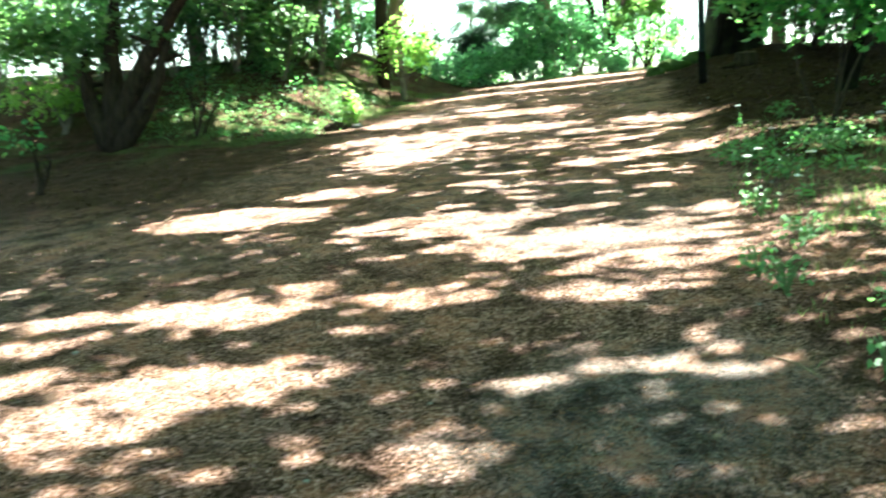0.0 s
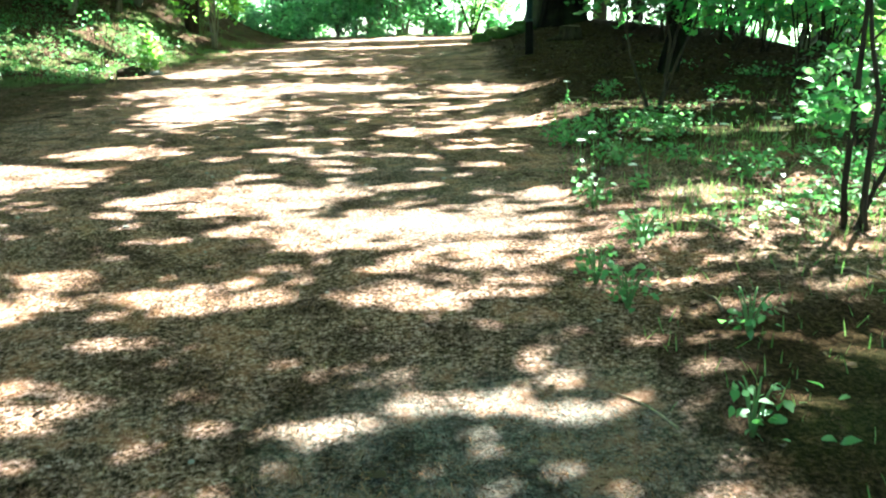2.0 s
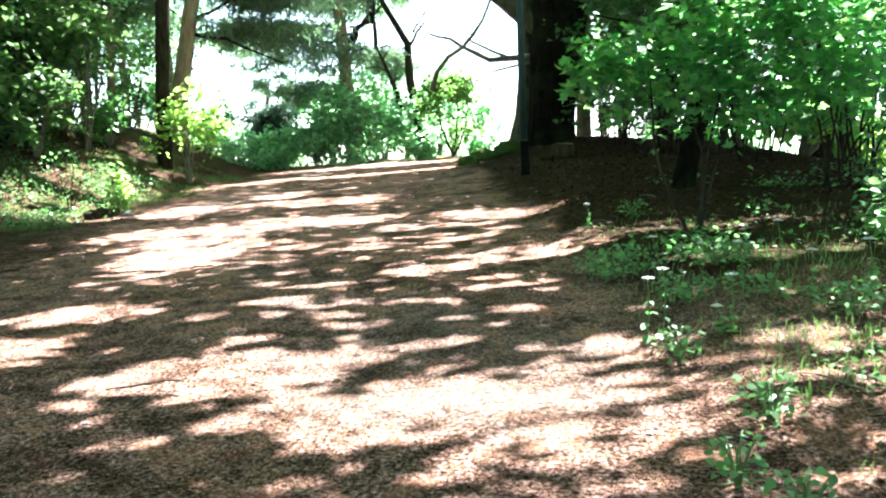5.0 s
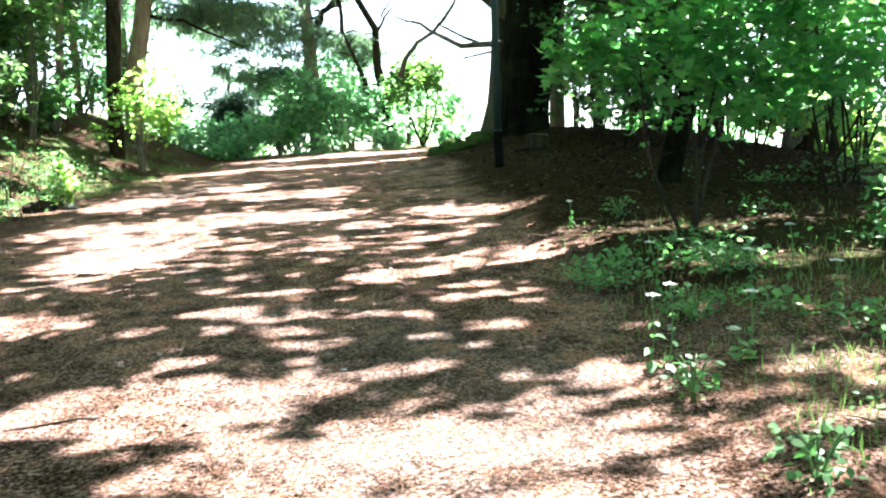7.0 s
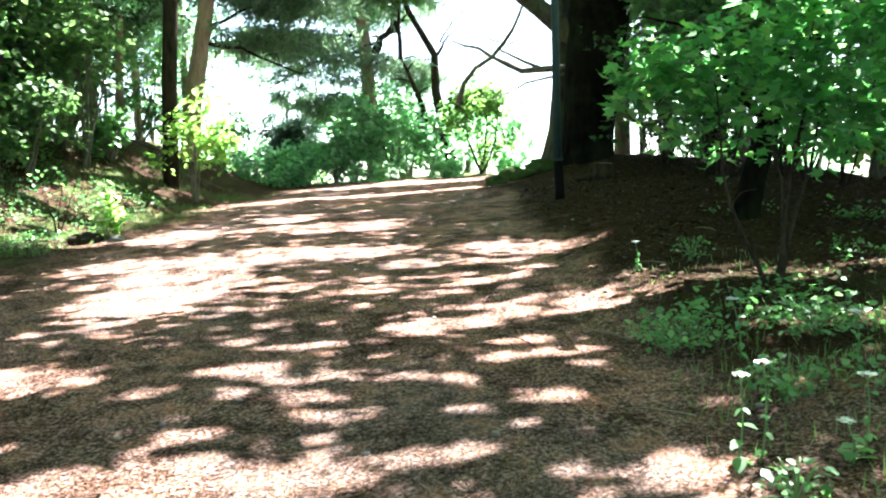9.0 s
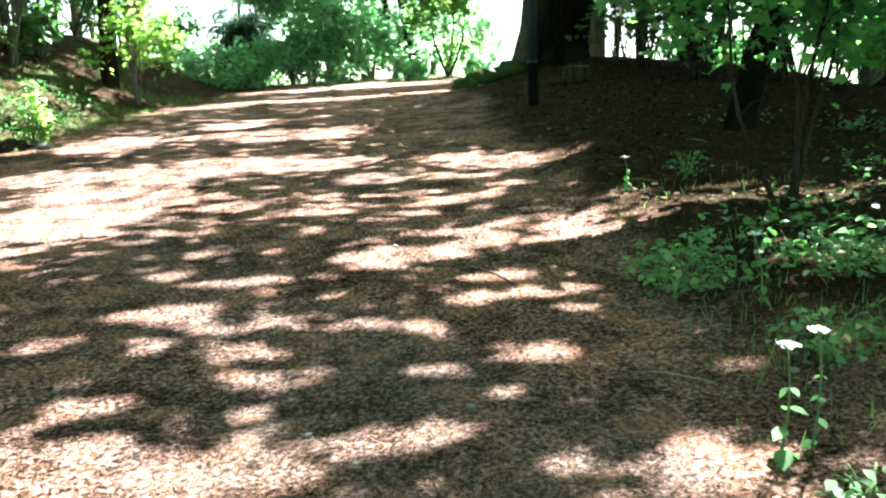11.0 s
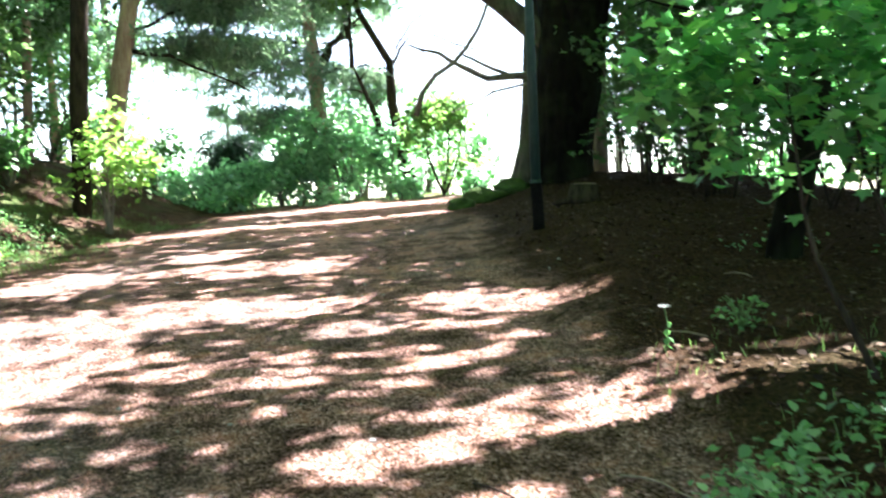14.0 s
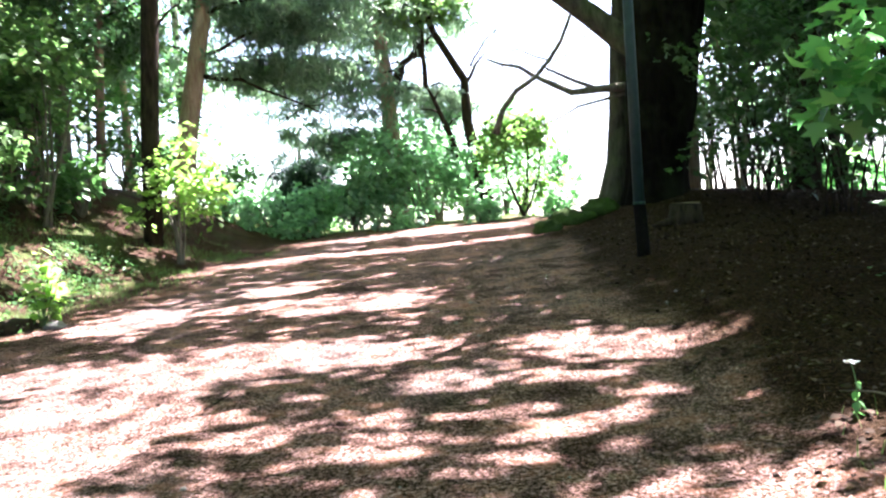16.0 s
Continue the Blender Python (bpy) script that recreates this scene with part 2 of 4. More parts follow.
def leaves(places, shape, size, flat=0.6, droop=0.2, seed=1, spread=0.35, upright=False, fold=0.15, along=False):
    """One mesh of many leaves at places; each is an outline folded along its rib. flat: how level they lie."""
    rg = np.random.RandomState(seed)
    sh = np.array(shape, float)
    k, n = len(sh), len(places)
    P = np.array(places, float).reshape(n, 3)
    yaw = rg.uniform(0, 2 * np.pi, n)
    if along:
        yaw = rg.normal(0, 0.22, n) + np.pi * rg.randint(0, 2, n)
    if upright:
        pit = rg.normal(1.25, 0.22, n)
    else:
        pit = rg.normal(-droop, 1.0 - flat, n)
    rol = rg.normal(0, 1.1 * (1 - flat), n)
    sz = size * (1 + spread * rg.uniform(-1, 1, n))
    d = np.stack([np.cos(yaw) * np.cos(pit), np.sin(yaw) * np.cos(pit), np.sin(pit)], 1)
    side = np.stack([-np.sin(yaw), np.cos(yaw), np.zeros(n)], 1)
    up = np.cross(d, side)
    s2 = side * np.cos(rol)[:, None] + up * np.sin(rol)[:, None]
    u2 = -side * np.sin(rol)[:, None] + up * np.cos(rol)[:, None]
    lift = np.abs(sh[:, 0]) * fold * 2 - sh[:, 1] ** 2 * 0.12
    V = (P[:, None, :] + sz[:, None, None] * (s2[:, None, :] * sh[None, :, 0, None] + d[:, None, :] * sh[None, :, 1, None]
                                             + u2[:, None, :] * lift[None, :, None]))
    me = bpy.data.meshes.new("leaves")
    F = np.arange(n * k).reshape(n, k)
    me.vertices.add(n * k)
    me.vertices.foreach_set("co", V.reshape(-1).astype(np.float32))
    me.loops.add(n * k)
    me.loops.foreach_set("vertex_index", F.reshape(-1).astype(np.int32))
    me.polygons.add(n)
    me.polygons.foreach_set("loop_start", (np.arange(n) * k).astype(np.int32))
    me.update(calc_edges=True)
    me.validate()
    return me


def blob(rg, n, centre, radius, hollow=0.5):
    """Points in a lumpy ball, more near its skin."""
    v = rg.normal(size=(n, 3))
    v /= np.linalg.norm(v, axis=1)[:, None]
    r = (hollow + (1 - hollow) * rg.rand(n)) ** 0.7
    return np.array(centre) + v * r[:, None] * np.array(radius)


def tiers(rg, n, centre, radius, count, thick=0.12):
    """Points in flat, spreading sprays, as on layered branches."""
    out = []
    for _ in range(count):
        c = blob(rg, 1, centre, radius, 0.1)[0]
        w = rg.uniform(0.2, 0.48) * min(radius[0], radius[1])
        m = max(3, n // count)
        a, q = rg.uniform(0, 2 * np.pi, m), np.sqrt(rg.rand(m)) * w
        b, k = rg.uniform(0, 2 * np.pi), rg.uniform(0.35, 1.0)
        u, v = np.cos(a) * q * 1.5, np.sin(a) * q * k
        tilt = rg.uniform(-0.35, 0.35)
        out.append(np.stack([c[0] + np.cos(b) * u - np.sin(b) * v, c[1] + np.sin(b) * u + np.cos(b) * v, c[2] + tilt * u + rg.normal(0, thick, m) - 0.2 * q], 1))
    return np.concatenate(out)


# ---- ground ----
def ground_sheet():
    def steps(spans):
        out = []
        for a, b, d in spans:
            out += list(np.arange(a, b, d))
        return out + [spans[-1][1]]
    xs = steps([(-600, -60, 60), (-60, -16, 4), (-16, -7, 0.5), (-7, 6, 0.1), (6, 16, 0.5), (16, 60, 4), (60, 600, 60)])
    ys = steps([(-300, -40, 40), (-40, -8, 2), (-8, -4, 0.4), (-4, 14, 0.1), (14, 22, 0.25), (22, 50, 2), (50, 650, 60)])
    verts = [(x, y, lie(x, y)) for y in ys for x in xs]
    w = len(xs)
    faces = [(j * w + i, j * w + i + 1, (j + 1) * w + i + 1, (j + 1) * w + i) for j in range(len(ys) - 1) for i in range(w - 1)]
    me = bpy.data.meshes.new("ground")
    me.from_pydata(verts, [], faces)
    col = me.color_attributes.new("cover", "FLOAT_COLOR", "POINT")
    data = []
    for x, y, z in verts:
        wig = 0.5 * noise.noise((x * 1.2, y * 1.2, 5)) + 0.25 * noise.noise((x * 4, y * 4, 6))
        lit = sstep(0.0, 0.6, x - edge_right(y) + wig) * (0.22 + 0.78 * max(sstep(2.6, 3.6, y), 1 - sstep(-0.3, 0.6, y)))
        # Litter cover spreads over the left ground to paint in its tree shade.
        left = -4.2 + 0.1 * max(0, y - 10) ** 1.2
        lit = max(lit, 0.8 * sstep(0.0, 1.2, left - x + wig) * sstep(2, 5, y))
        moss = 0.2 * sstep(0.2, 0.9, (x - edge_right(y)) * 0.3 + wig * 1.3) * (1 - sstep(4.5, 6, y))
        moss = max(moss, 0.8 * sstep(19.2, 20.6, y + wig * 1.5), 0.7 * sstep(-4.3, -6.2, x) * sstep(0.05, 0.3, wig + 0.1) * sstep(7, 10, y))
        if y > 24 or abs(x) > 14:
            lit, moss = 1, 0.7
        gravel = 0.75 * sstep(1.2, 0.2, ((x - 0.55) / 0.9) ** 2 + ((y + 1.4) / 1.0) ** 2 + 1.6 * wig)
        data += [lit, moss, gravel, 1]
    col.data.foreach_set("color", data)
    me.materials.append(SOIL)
    for p in me.polygons:
        p.use_smooth = True
    ob = new("ground", me)
    return tagged(ob, "reddish brown forest soil strewn with pine needles", "ground", kind="structure")


ground = ground_sheet()


def water_sheet():
    bm = bmesh.new()
    bmesh.ops.create_grid(bm, x_segments=2, y_segments=2, size=700)
    m, n, l, s = nodes("lake_water")
    s.inputs["Base Color"].default_value = (0.10, 0.16, 0.18, 1)
    s.inputs["Roughness"].default_value = 0.08
    t = noisy(n, l, 0.8, 3)
    bumped(n, l, s, t.outputs[0], 0.15, 0.1)
    ob = part("water", bm, m, None)
    ob.location = (60, 100, -3.2)
    return tagged(ob, "pale lake water beyond the hill", "lake", kind="structure")


water_sheet()


# ---- trees ----
def big_tree():
    rg = np.random.RandomState(5)
    rnd = random.Random(5)
    bx, by = 2.84, 16.0
    t = thing("big_tree", bx, by, lie(bx, by) - 0.15, "massive old tree on a knoll, its furrowed bark darkened as in shade", "tree")
    bm = bmesh.new()
    seg = 40
    rings = []
    for i in range(30):
        u = i / 29
        h = u * 9.5
        r = 0.45 + 0.10 * math.exp(-h / 0.30) + 0.05 * math.exp(-((h - 1.6) / 0.4) ** 2) + 0.055 * min(h, 4.2) - 0.02 * max(0, h - 4.2)
        cx, cy = 0.085 * h - 0.03 + 0.03 * math.sin(h * 0.9), 0.05 * math.sin(h)
        ring = []
        for k in range(seg):
            w = 2 * math.pi * k / seg
            flare = 1 + 0.35 * math.exp(-h / 0.35) * max(0, math.sin(w * 3 + 0.4)) ** 2
            rib = 1 + 0.035 * math.sin(w * 13 + 2 * noise.noise((k * 0.3, h, 1))) + 0.06 * noise.noise((math.cos(w) * 2, math.sin(w) * 2, h * 1.2))
            ring.append(bm.verts.new((cx + r * flare * rib * math.cos(w), cy + r * flare * rib * math.sin(w), h)))
        rings.append(ring)
    for a, b in zip(rings, rings[1:]):
        for k in range(seg):
            bm.faces.new((a[k], a[(k + 1) % seg], b[(k + 1) % seg], b[k])).smooth = True
    part("trunk", bm, BARK_SHADED, t)

    def limb(name, pts, r0, r1, label="", bark=BARK_SHADED):
        b = bmesh.new()
        n = len(pts)
        tube(b, pts, [r0 + (r1 - r0) * i / (n - 1) for i in range(n)], 9, 0.12, rnd)
        part(name, b, bark, t, label)
    # This limb and the second stem wear the lit copy of the trunk's bark.
    limb("limb", [(0.25, 0.0, 2.35), (-0.42, 0.2, 2.85), (-0.95, 0.2, 3.28), (-1.5, 0.1, 3.68), (-2.4, -0.2, 4.25), (-3.8, -0.8, 5.2)], 0.25, 0.11, "thick bare limb reaching over the path", BARK_LIT)
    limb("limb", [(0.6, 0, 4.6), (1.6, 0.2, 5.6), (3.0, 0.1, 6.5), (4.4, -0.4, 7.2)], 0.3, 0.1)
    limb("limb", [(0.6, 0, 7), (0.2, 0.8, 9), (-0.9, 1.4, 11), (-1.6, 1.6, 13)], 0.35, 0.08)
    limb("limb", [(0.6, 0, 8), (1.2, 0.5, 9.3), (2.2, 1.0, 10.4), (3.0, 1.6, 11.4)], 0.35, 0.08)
    limb("second_stem", [(-0.74, 0.7, -0.1), (-0.62, 0.7, 0.25), (-0.52, 0.7, 0.8), (-0.46, 0.7, 1.6), (-0.42, 0.7, 3.0), (-0.3, 0.7, 4.6), (-0.5, 0.9, 7)], 0.25, 0.10, "second stem behind the trunk, coloured paler as if lit", BARK_LIT)
    # bare crooked branches against the gap of sky
    for way, r0, r1 in (([(-0.3, -0.35, 2.05), (-0.79, -0.4, 2.02), (-1.3, -0.4, 1.98), (-1.62, -0.4, 2.12), (-1.92, -0.4, 2.28), (-2.2, -0.42, 2.47), (-2.5, -0.45, 2.52), (-2.74, -0.45, 2.60)], 0.075, 0.018),
                        ([(-2.62, -0.3, 1.35), (-2.50, -0.35, 1.75), (-2.25, -0.4, 2.05), (-1.92, -0.4, 2.29), (-1.70, -0.42, 2.55), (-1.48, -0.45, 2.85), (-1.3, -0.5, 3.3)], 0.062, 0.028),
                        ([(-0.35, -0.35, 1.95), (-0.77, -0.42, 1.86), (-1.2, -0.45, 1.72), (-1.52, -0.45, 1.58), (-1.75, -0.45, 1.48)], 0.034, 0.010),
                        ([(-0.95, -0.4, 2.05), (-1.25, -0.42, 2.16), (-1.5, -0.45, 2.3), (-1.75, -0.45, 2.42)], 0.042, 0.02),
                        ([(-1.62, -0.42, 2.55), (-1.9, -0.45, 2.62), (-2.2, -0.5, 2.74), (-2.4, -0.5, 2.84)], 0.018, 0.008),
                        ([(-1.6, -0.42, 2.5), (-1.35, -0.45, 2.62), (-1.1, -0.5, 2.85), (-0.9, -0.5, 3.05)], 0.016, 0.008)):
        n = len(way)
        bb = bmesh.new()
        way = [Vector(q) + Vector((rnd.uniform(-0.02, 0.02), 0.62, rnd.uniform(-0.02, 0.02))) for q in way]
        tube(bb, way, [r0 + (r1 - r0) * i / (n - 1) for i in range(n)], 7, 0.2, rnd)
        for j in range(2, n):
            q = way[j]
            e = q + Vector((rnd.uniform(-0.45, 0.15), rnd.uniform(-0.2, 0.2), rnd.uniform(-0.15, 0.4)))
            tube(bb, curve_pts(q, e, (0, 0, -0.05), 4, 0.03, rnd), [0.012, 0.010, 0.008, 0.006, 0.003], 4)
        part("branch", bb, BARK_GREY, t, "bare grey branch against the sky")
    pts = np.concatenate([blob(rg, 1500, (4.5, -1.0, 9.0), (3.5, 3.0, 2.6)), blob(rg, 450, (1.5, 0.5, 13), (3.5, 3.5, 3))])
    # Extra leaf mass out of view, added to shade the ground right of the path.
    pts = np.concatenate([pts, blob(rg, 4500, (4.2, -1.2, 6.9), (3.0, 3.2, 0.9), 0.1)])
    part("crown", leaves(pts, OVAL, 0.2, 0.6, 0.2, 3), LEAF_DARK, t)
    return t


big_tree()


def shrub(name, x, y, label, category, stems, blobs, mat, size, shape=OVAL, bark=BARK_DARK, seed=1, flat=0.55, r0=0.02, group="", layered=0, hollow=0.35, base=0.06):
    """A shrub or young tree: stems as (end offset, bend), leaf masses as (count, centre offset, radii)."""
    rg, rnd = np.random.RandomState(seed), random.Random(seed)
    t = thing(name, x, y, None, label, category, group)
    for end, bend in stems:
        pts = curve_pts((rnd.uniform(-base, base), rnd.uniform(-base, base), -0.08), end, bend, 7, 0.025, rnd)
        bm = bmesh.new()
        tube(bm, pts, [r0 * (1.1 - 0.8 * i / 7) for i in range(8)], 6, 0.15, rnd)
        for j in (3, 4, 5, 6, 7):
            d = Vector((rnd.uniform(-1, 1), rnd.uniform(-1, 1), rnd.uniform(0.1, 0.8))) * (0.35 * (Vector(end).length / 3 + 0.2))
            tube(bm, curve_pts(pts[j], pts[j] + d, (0, 0, 0.05), 3, 0.02, rnd), [r0 * 0.4, r0 * 0.3, r0 * 0.2, r0 * 0.1], 4)
        part("stem", bm, bark, t)
    pts = []
    for n, c, r in blobs:
        pts.append(tiers(rg, n, c, r, layered) if layered else blob(rg, n, c, r, hollow))
    if pts:
        part("crown", leaves(np.concatenate(pts), shape, size, flat, 0.25, seed), mat, t)
    return t


# the layered broad-leaved shrub beside the path
shrub("broadleaf_shrub", 2.48, 4.90, "layered green shrub on three thin dark stems beside the path", "shrub",
      [((-0.25, 0.5, 1.5), (-0.12, 0, 0)), ((0.15, 0.9, 1.8), (0.1, 0, 0)), ((0.5, 0.5, 2.0), (0.05, 0.1, 0)), ((0.9, 1.2, 2.2), (0.1, 0, 0))],
      [(440, (0.25, 0.45, 1.30), (1.15, 0.40, 0.35)), (680, (0.2, 0.62, 1.80), (1.2, 0.50, 0.4)), (640, (1.5, 0.52, 1.55), (1.4, 0.45, 0.4)), (680, (1.5, 0.70, 2.1), (1.5, 0.50, 0.4)),
       (820, (0.9, 0.95, 2.7), (1.9, 0.6, 0.5)), (260, (-0.75, 0.65, 1.62), (0.35, 0.3, 0.15))],
      LEAF, 0.11, LOBED, BARK_DARK, 11, 0.64, 0.018, layered=60)
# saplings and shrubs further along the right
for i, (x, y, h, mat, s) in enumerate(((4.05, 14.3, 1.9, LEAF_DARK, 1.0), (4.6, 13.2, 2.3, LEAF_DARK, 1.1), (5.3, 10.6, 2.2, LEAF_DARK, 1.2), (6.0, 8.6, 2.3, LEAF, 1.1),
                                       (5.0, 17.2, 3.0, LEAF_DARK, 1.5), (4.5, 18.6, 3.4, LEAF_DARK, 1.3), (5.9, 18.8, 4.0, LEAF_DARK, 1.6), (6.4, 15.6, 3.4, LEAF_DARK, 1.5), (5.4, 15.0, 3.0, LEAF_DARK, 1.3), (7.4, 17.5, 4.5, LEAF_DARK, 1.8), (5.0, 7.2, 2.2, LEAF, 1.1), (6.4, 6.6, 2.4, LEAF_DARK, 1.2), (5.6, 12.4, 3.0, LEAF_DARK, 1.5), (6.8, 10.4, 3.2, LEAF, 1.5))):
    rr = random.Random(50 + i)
    # Shrubs past y 9 take the dark leaf, so their shade is coloured in.
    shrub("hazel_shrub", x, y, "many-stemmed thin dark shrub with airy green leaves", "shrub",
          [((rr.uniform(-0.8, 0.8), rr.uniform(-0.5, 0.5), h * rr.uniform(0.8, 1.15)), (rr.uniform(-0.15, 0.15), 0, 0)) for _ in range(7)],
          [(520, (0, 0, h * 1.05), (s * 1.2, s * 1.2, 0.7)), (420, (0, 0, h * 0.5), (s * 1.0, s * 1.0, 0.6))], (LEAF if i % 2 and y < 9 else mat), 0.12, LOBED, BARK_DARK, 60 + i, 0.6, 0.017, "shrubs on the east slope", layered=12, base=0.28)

# the forked sapling on the right and its thin neighbours
shrub("forked_sapling", 2.84, 1.03, "slim dark sapling forked low above a grassy patch", "sapling",
      [((-0.22, 0.1, 2.3), (0.10, 0, -0.2)), ((0.12, 0.05, 2.5), (-0.10, 0, 0)), ((0.42, 0.05, 1.1), (-0.08, 0, -0.22))],
      [(26, (0.1, 0.1, 0.95), (0.5, 0.4, 0.35)), (240, (0.0, 0.2, 2.2), (0.9, 0.9, 0.5)), (26, (-0.2, 0, 0.75), (0.2, 0.2, 0.2))], LEAF, 0.075, OVAL, BARK_DARK, 22, 0.55, 0.020)
for i, (x, y, h) in enumerate(((3.75, 3.0, 0.6), (4.0, 4.1, 0.5), (4.4, 4.9, 0.6))):
    rr = random.Random(80 + i)
    shrub("young_shrub", x, y, "young leafy shrub with thin stems in the undergrowth", "shrub",
          [((rr.uniform(-0.25, 0.25), rr.uniform(-0.2, 0.2), h * rr.uniform(0.8, 1.1)), (0.03, 0, 0)) for _ in range(4)],
          [(170, (0, 0, h * 0.75), (0.45, 0.45, 0.35)), (90, (0, 0, h * 0.3), (0.4, 0.4, 0.2))], (LEAF, HERB, LEAF_DARK)[i % 3], 0.085, OVAL, BARK_DARK, 90 + i, 0.6, 0.012, "undergrowth shrubs")

# the dark many-stemmed tree on the left
shrub("leaning_tree", -9.3, 9.6, "dark leaning tree with several crooked stems", "tree",
      [((1.2, 0.2, 2.0), (0.1, 0, -0.25)), ((2.2, 0.2, 3.4), (-0.35, 0, -0.1)), ((-0.5, 0, 1.6), (-0.15, 0, 0)), ((0.2, 0.3, 3.2), (-0.1, 0, 0))],
      [(2600, (-1.0, 0, 2.3), (2.3, 1.6, 0.9)), (1200, (1.2, 0.2, 3.2), (1.6, 1.2, 0.7))], LEAF_WOOD, 0.15, LOBED, BARK_DARK, 31, 0.6, 0.24, layered=50)
shrub("thin_shrub", -7.75, 10.0, "thin upright stems beside the leaning tree", "shrub",
      [((0.25, 0, 1.2), (0.05, 0, 0)), ((-0.1, 0, 1.3), (0.0, 0, 0)), ((0.4, 0.2, 1.0), (0.05, 0, 0))], [(120, (0.1, 0, 1.2), (0.4, 0.4, 0.3))], LEAF_DARK, 0.1, OVAL, BARK_DARK, 32, 0.5, 0.03)
shrub("thin_shrub", -8.0, 5.7, "small dark sapling beside fallen branches", "sapling",
      [((-0.1, 0, 0.9), (0.05, 0, 0)), ((0.2, 0.1, 0.5), (0, 0, 0))], [(70, (-0.2, 0, 0.85), (0.45, 0.35, 0.25))], LEAF, 0.1, OVAL, BARK_DARK, 33, 0.5, 0.045)

# seedling beside the path, leaf by leaf
def seedling(x, y, h, label, seed, mat=LEAF_LIME, size=0.17):
    rnd = random.Random(seed)
    t = thing("seedling", x, y, None, label, "young plant")
    made = [leaves([(0, 0, 0)], OVAL, size * (0.8 + 0.2 * j), 0.8, 0.25, seed + j, 0.1) for j in range(3)]
    for me in made:
        me.materials.append(mat)
    for k, (dx, dy, top) in enumerate(((0.0, 0.0, 1.0), (-0.10, 0.05, 0.78), (0.24, -0.04, 0.62), (0.14, 0.10, 0.80), (0.34, 0.02, 0.42), (-0.06, -0.1, 0.55))):
        bm = bmesh.new()
        pts = curve_pts((0.03 * math.cos(k), 0.03 * math.sin(k), -0.03), (dx, dy, h * top), (0.02, 0, 0), 6)
        tube(bm, pts, [0.012, 0.011, 0.010, 0.008, 0.007, 0.005, 0.003], 5)
        part("stem", bm, STEM, t)
        for j in range(11):
            u = 0.25 + 0.75 * j / 10
            ob = part("leaf", made[j % 3], None, t)
            ob.location = pts[min(6, int(u * 6))].lerp(pts[min(6, int(u * 6) + 1)], u * 6 - int(u * 6))
            ob.rotation_euler = (rnd.uniform(-0.3, 0.3), rnd.uniform(-0.5, 0.3), 2.4 * j + k)
    return t


seedling(-4.98, 10.85, 0.86, "bright lime-green seedling lit by the sun beside the path", 4)
shrub("thin_shrub", -6.0, 11.45, "low bare twiggy shrub on the grassy bank foot", "shrub",
      [((0.35, 0, 0.75), (0, 0, 0)), ((-0.3, 0.1, 0.8), (0, 0, 0)), ((0.1, 0.1, 0.9), (0, 0, 0)), ((-0.1, -0.1, 0.6), (0, 0, 0))], [(50, (0, 0, 0.7), (0.45, 0.4, 0.3))], LEAF, 0.08, OVAL, BARK_DARK, 35, 0.5, 0.012)


# ---- trees beyond the crest ----
def trunk_tree(name, x, y, pts, r0, r1, bark, label, boughs=(), pads=(), mat=NEEDLE, size=0.3, shape=SLIVER, seed=1, group="", flat=0.35, z=None):
    """A tall tree: trunk through pts (offsets), boughs as (from, to, radius), leaf masses as (count, centre, radii, sprays)."""
    rg, rnd = np.random.RandomState(seed), random.Random(seed)
    t = thing(name, x, y, z, label, "tree", group)
    bm = bmesh.new()
    n = len(pts)
    tube(bm, pts, [r0 + (r1 - r0) * i / (n - 1) for i in range(n)], 12, 0.12, rnd)
    part("trunk", bm, bark, t)
    for a, b, r in boughs:
        bb = bmesh.new()
        p = curve_pts(a, b, (0, 0, 0.12 * (Vector(b) - Vector(a)).length * rnd.uniform(0.2, 1)), 6, 0.06, rnd)
        tube(bb, p, [r * (1 - 0.75 * i / 6) for i in range(7)], 6, 0.1, rnd)
        for j in (2, 3, 4, 5, 6):
            e = p[j] + Vector((rnd.uniform(-0.6, 0.6), rnd.uniform(-0.5, 0.5), rnd.uniform(-0.25, 0.35)))
            tube(bb, curve_pts(p[j], e, (0, 0, 0.05), 3, 0.03, rnd), [r * 0.3, r * 0.22, r * 0.15, r * 0.06], 4)
        part("bough", bb, bark if bark is not BARK_RED else BARK_DARK, t)
    P = [tiers(rg, c, ce, ra, k, 0.07) for c, ce, ra, k in pads]
    if P:
        part("crown", leaves(np.concatenate(P), shape, size, flat, 0.3, seed), mat, t)
    return t


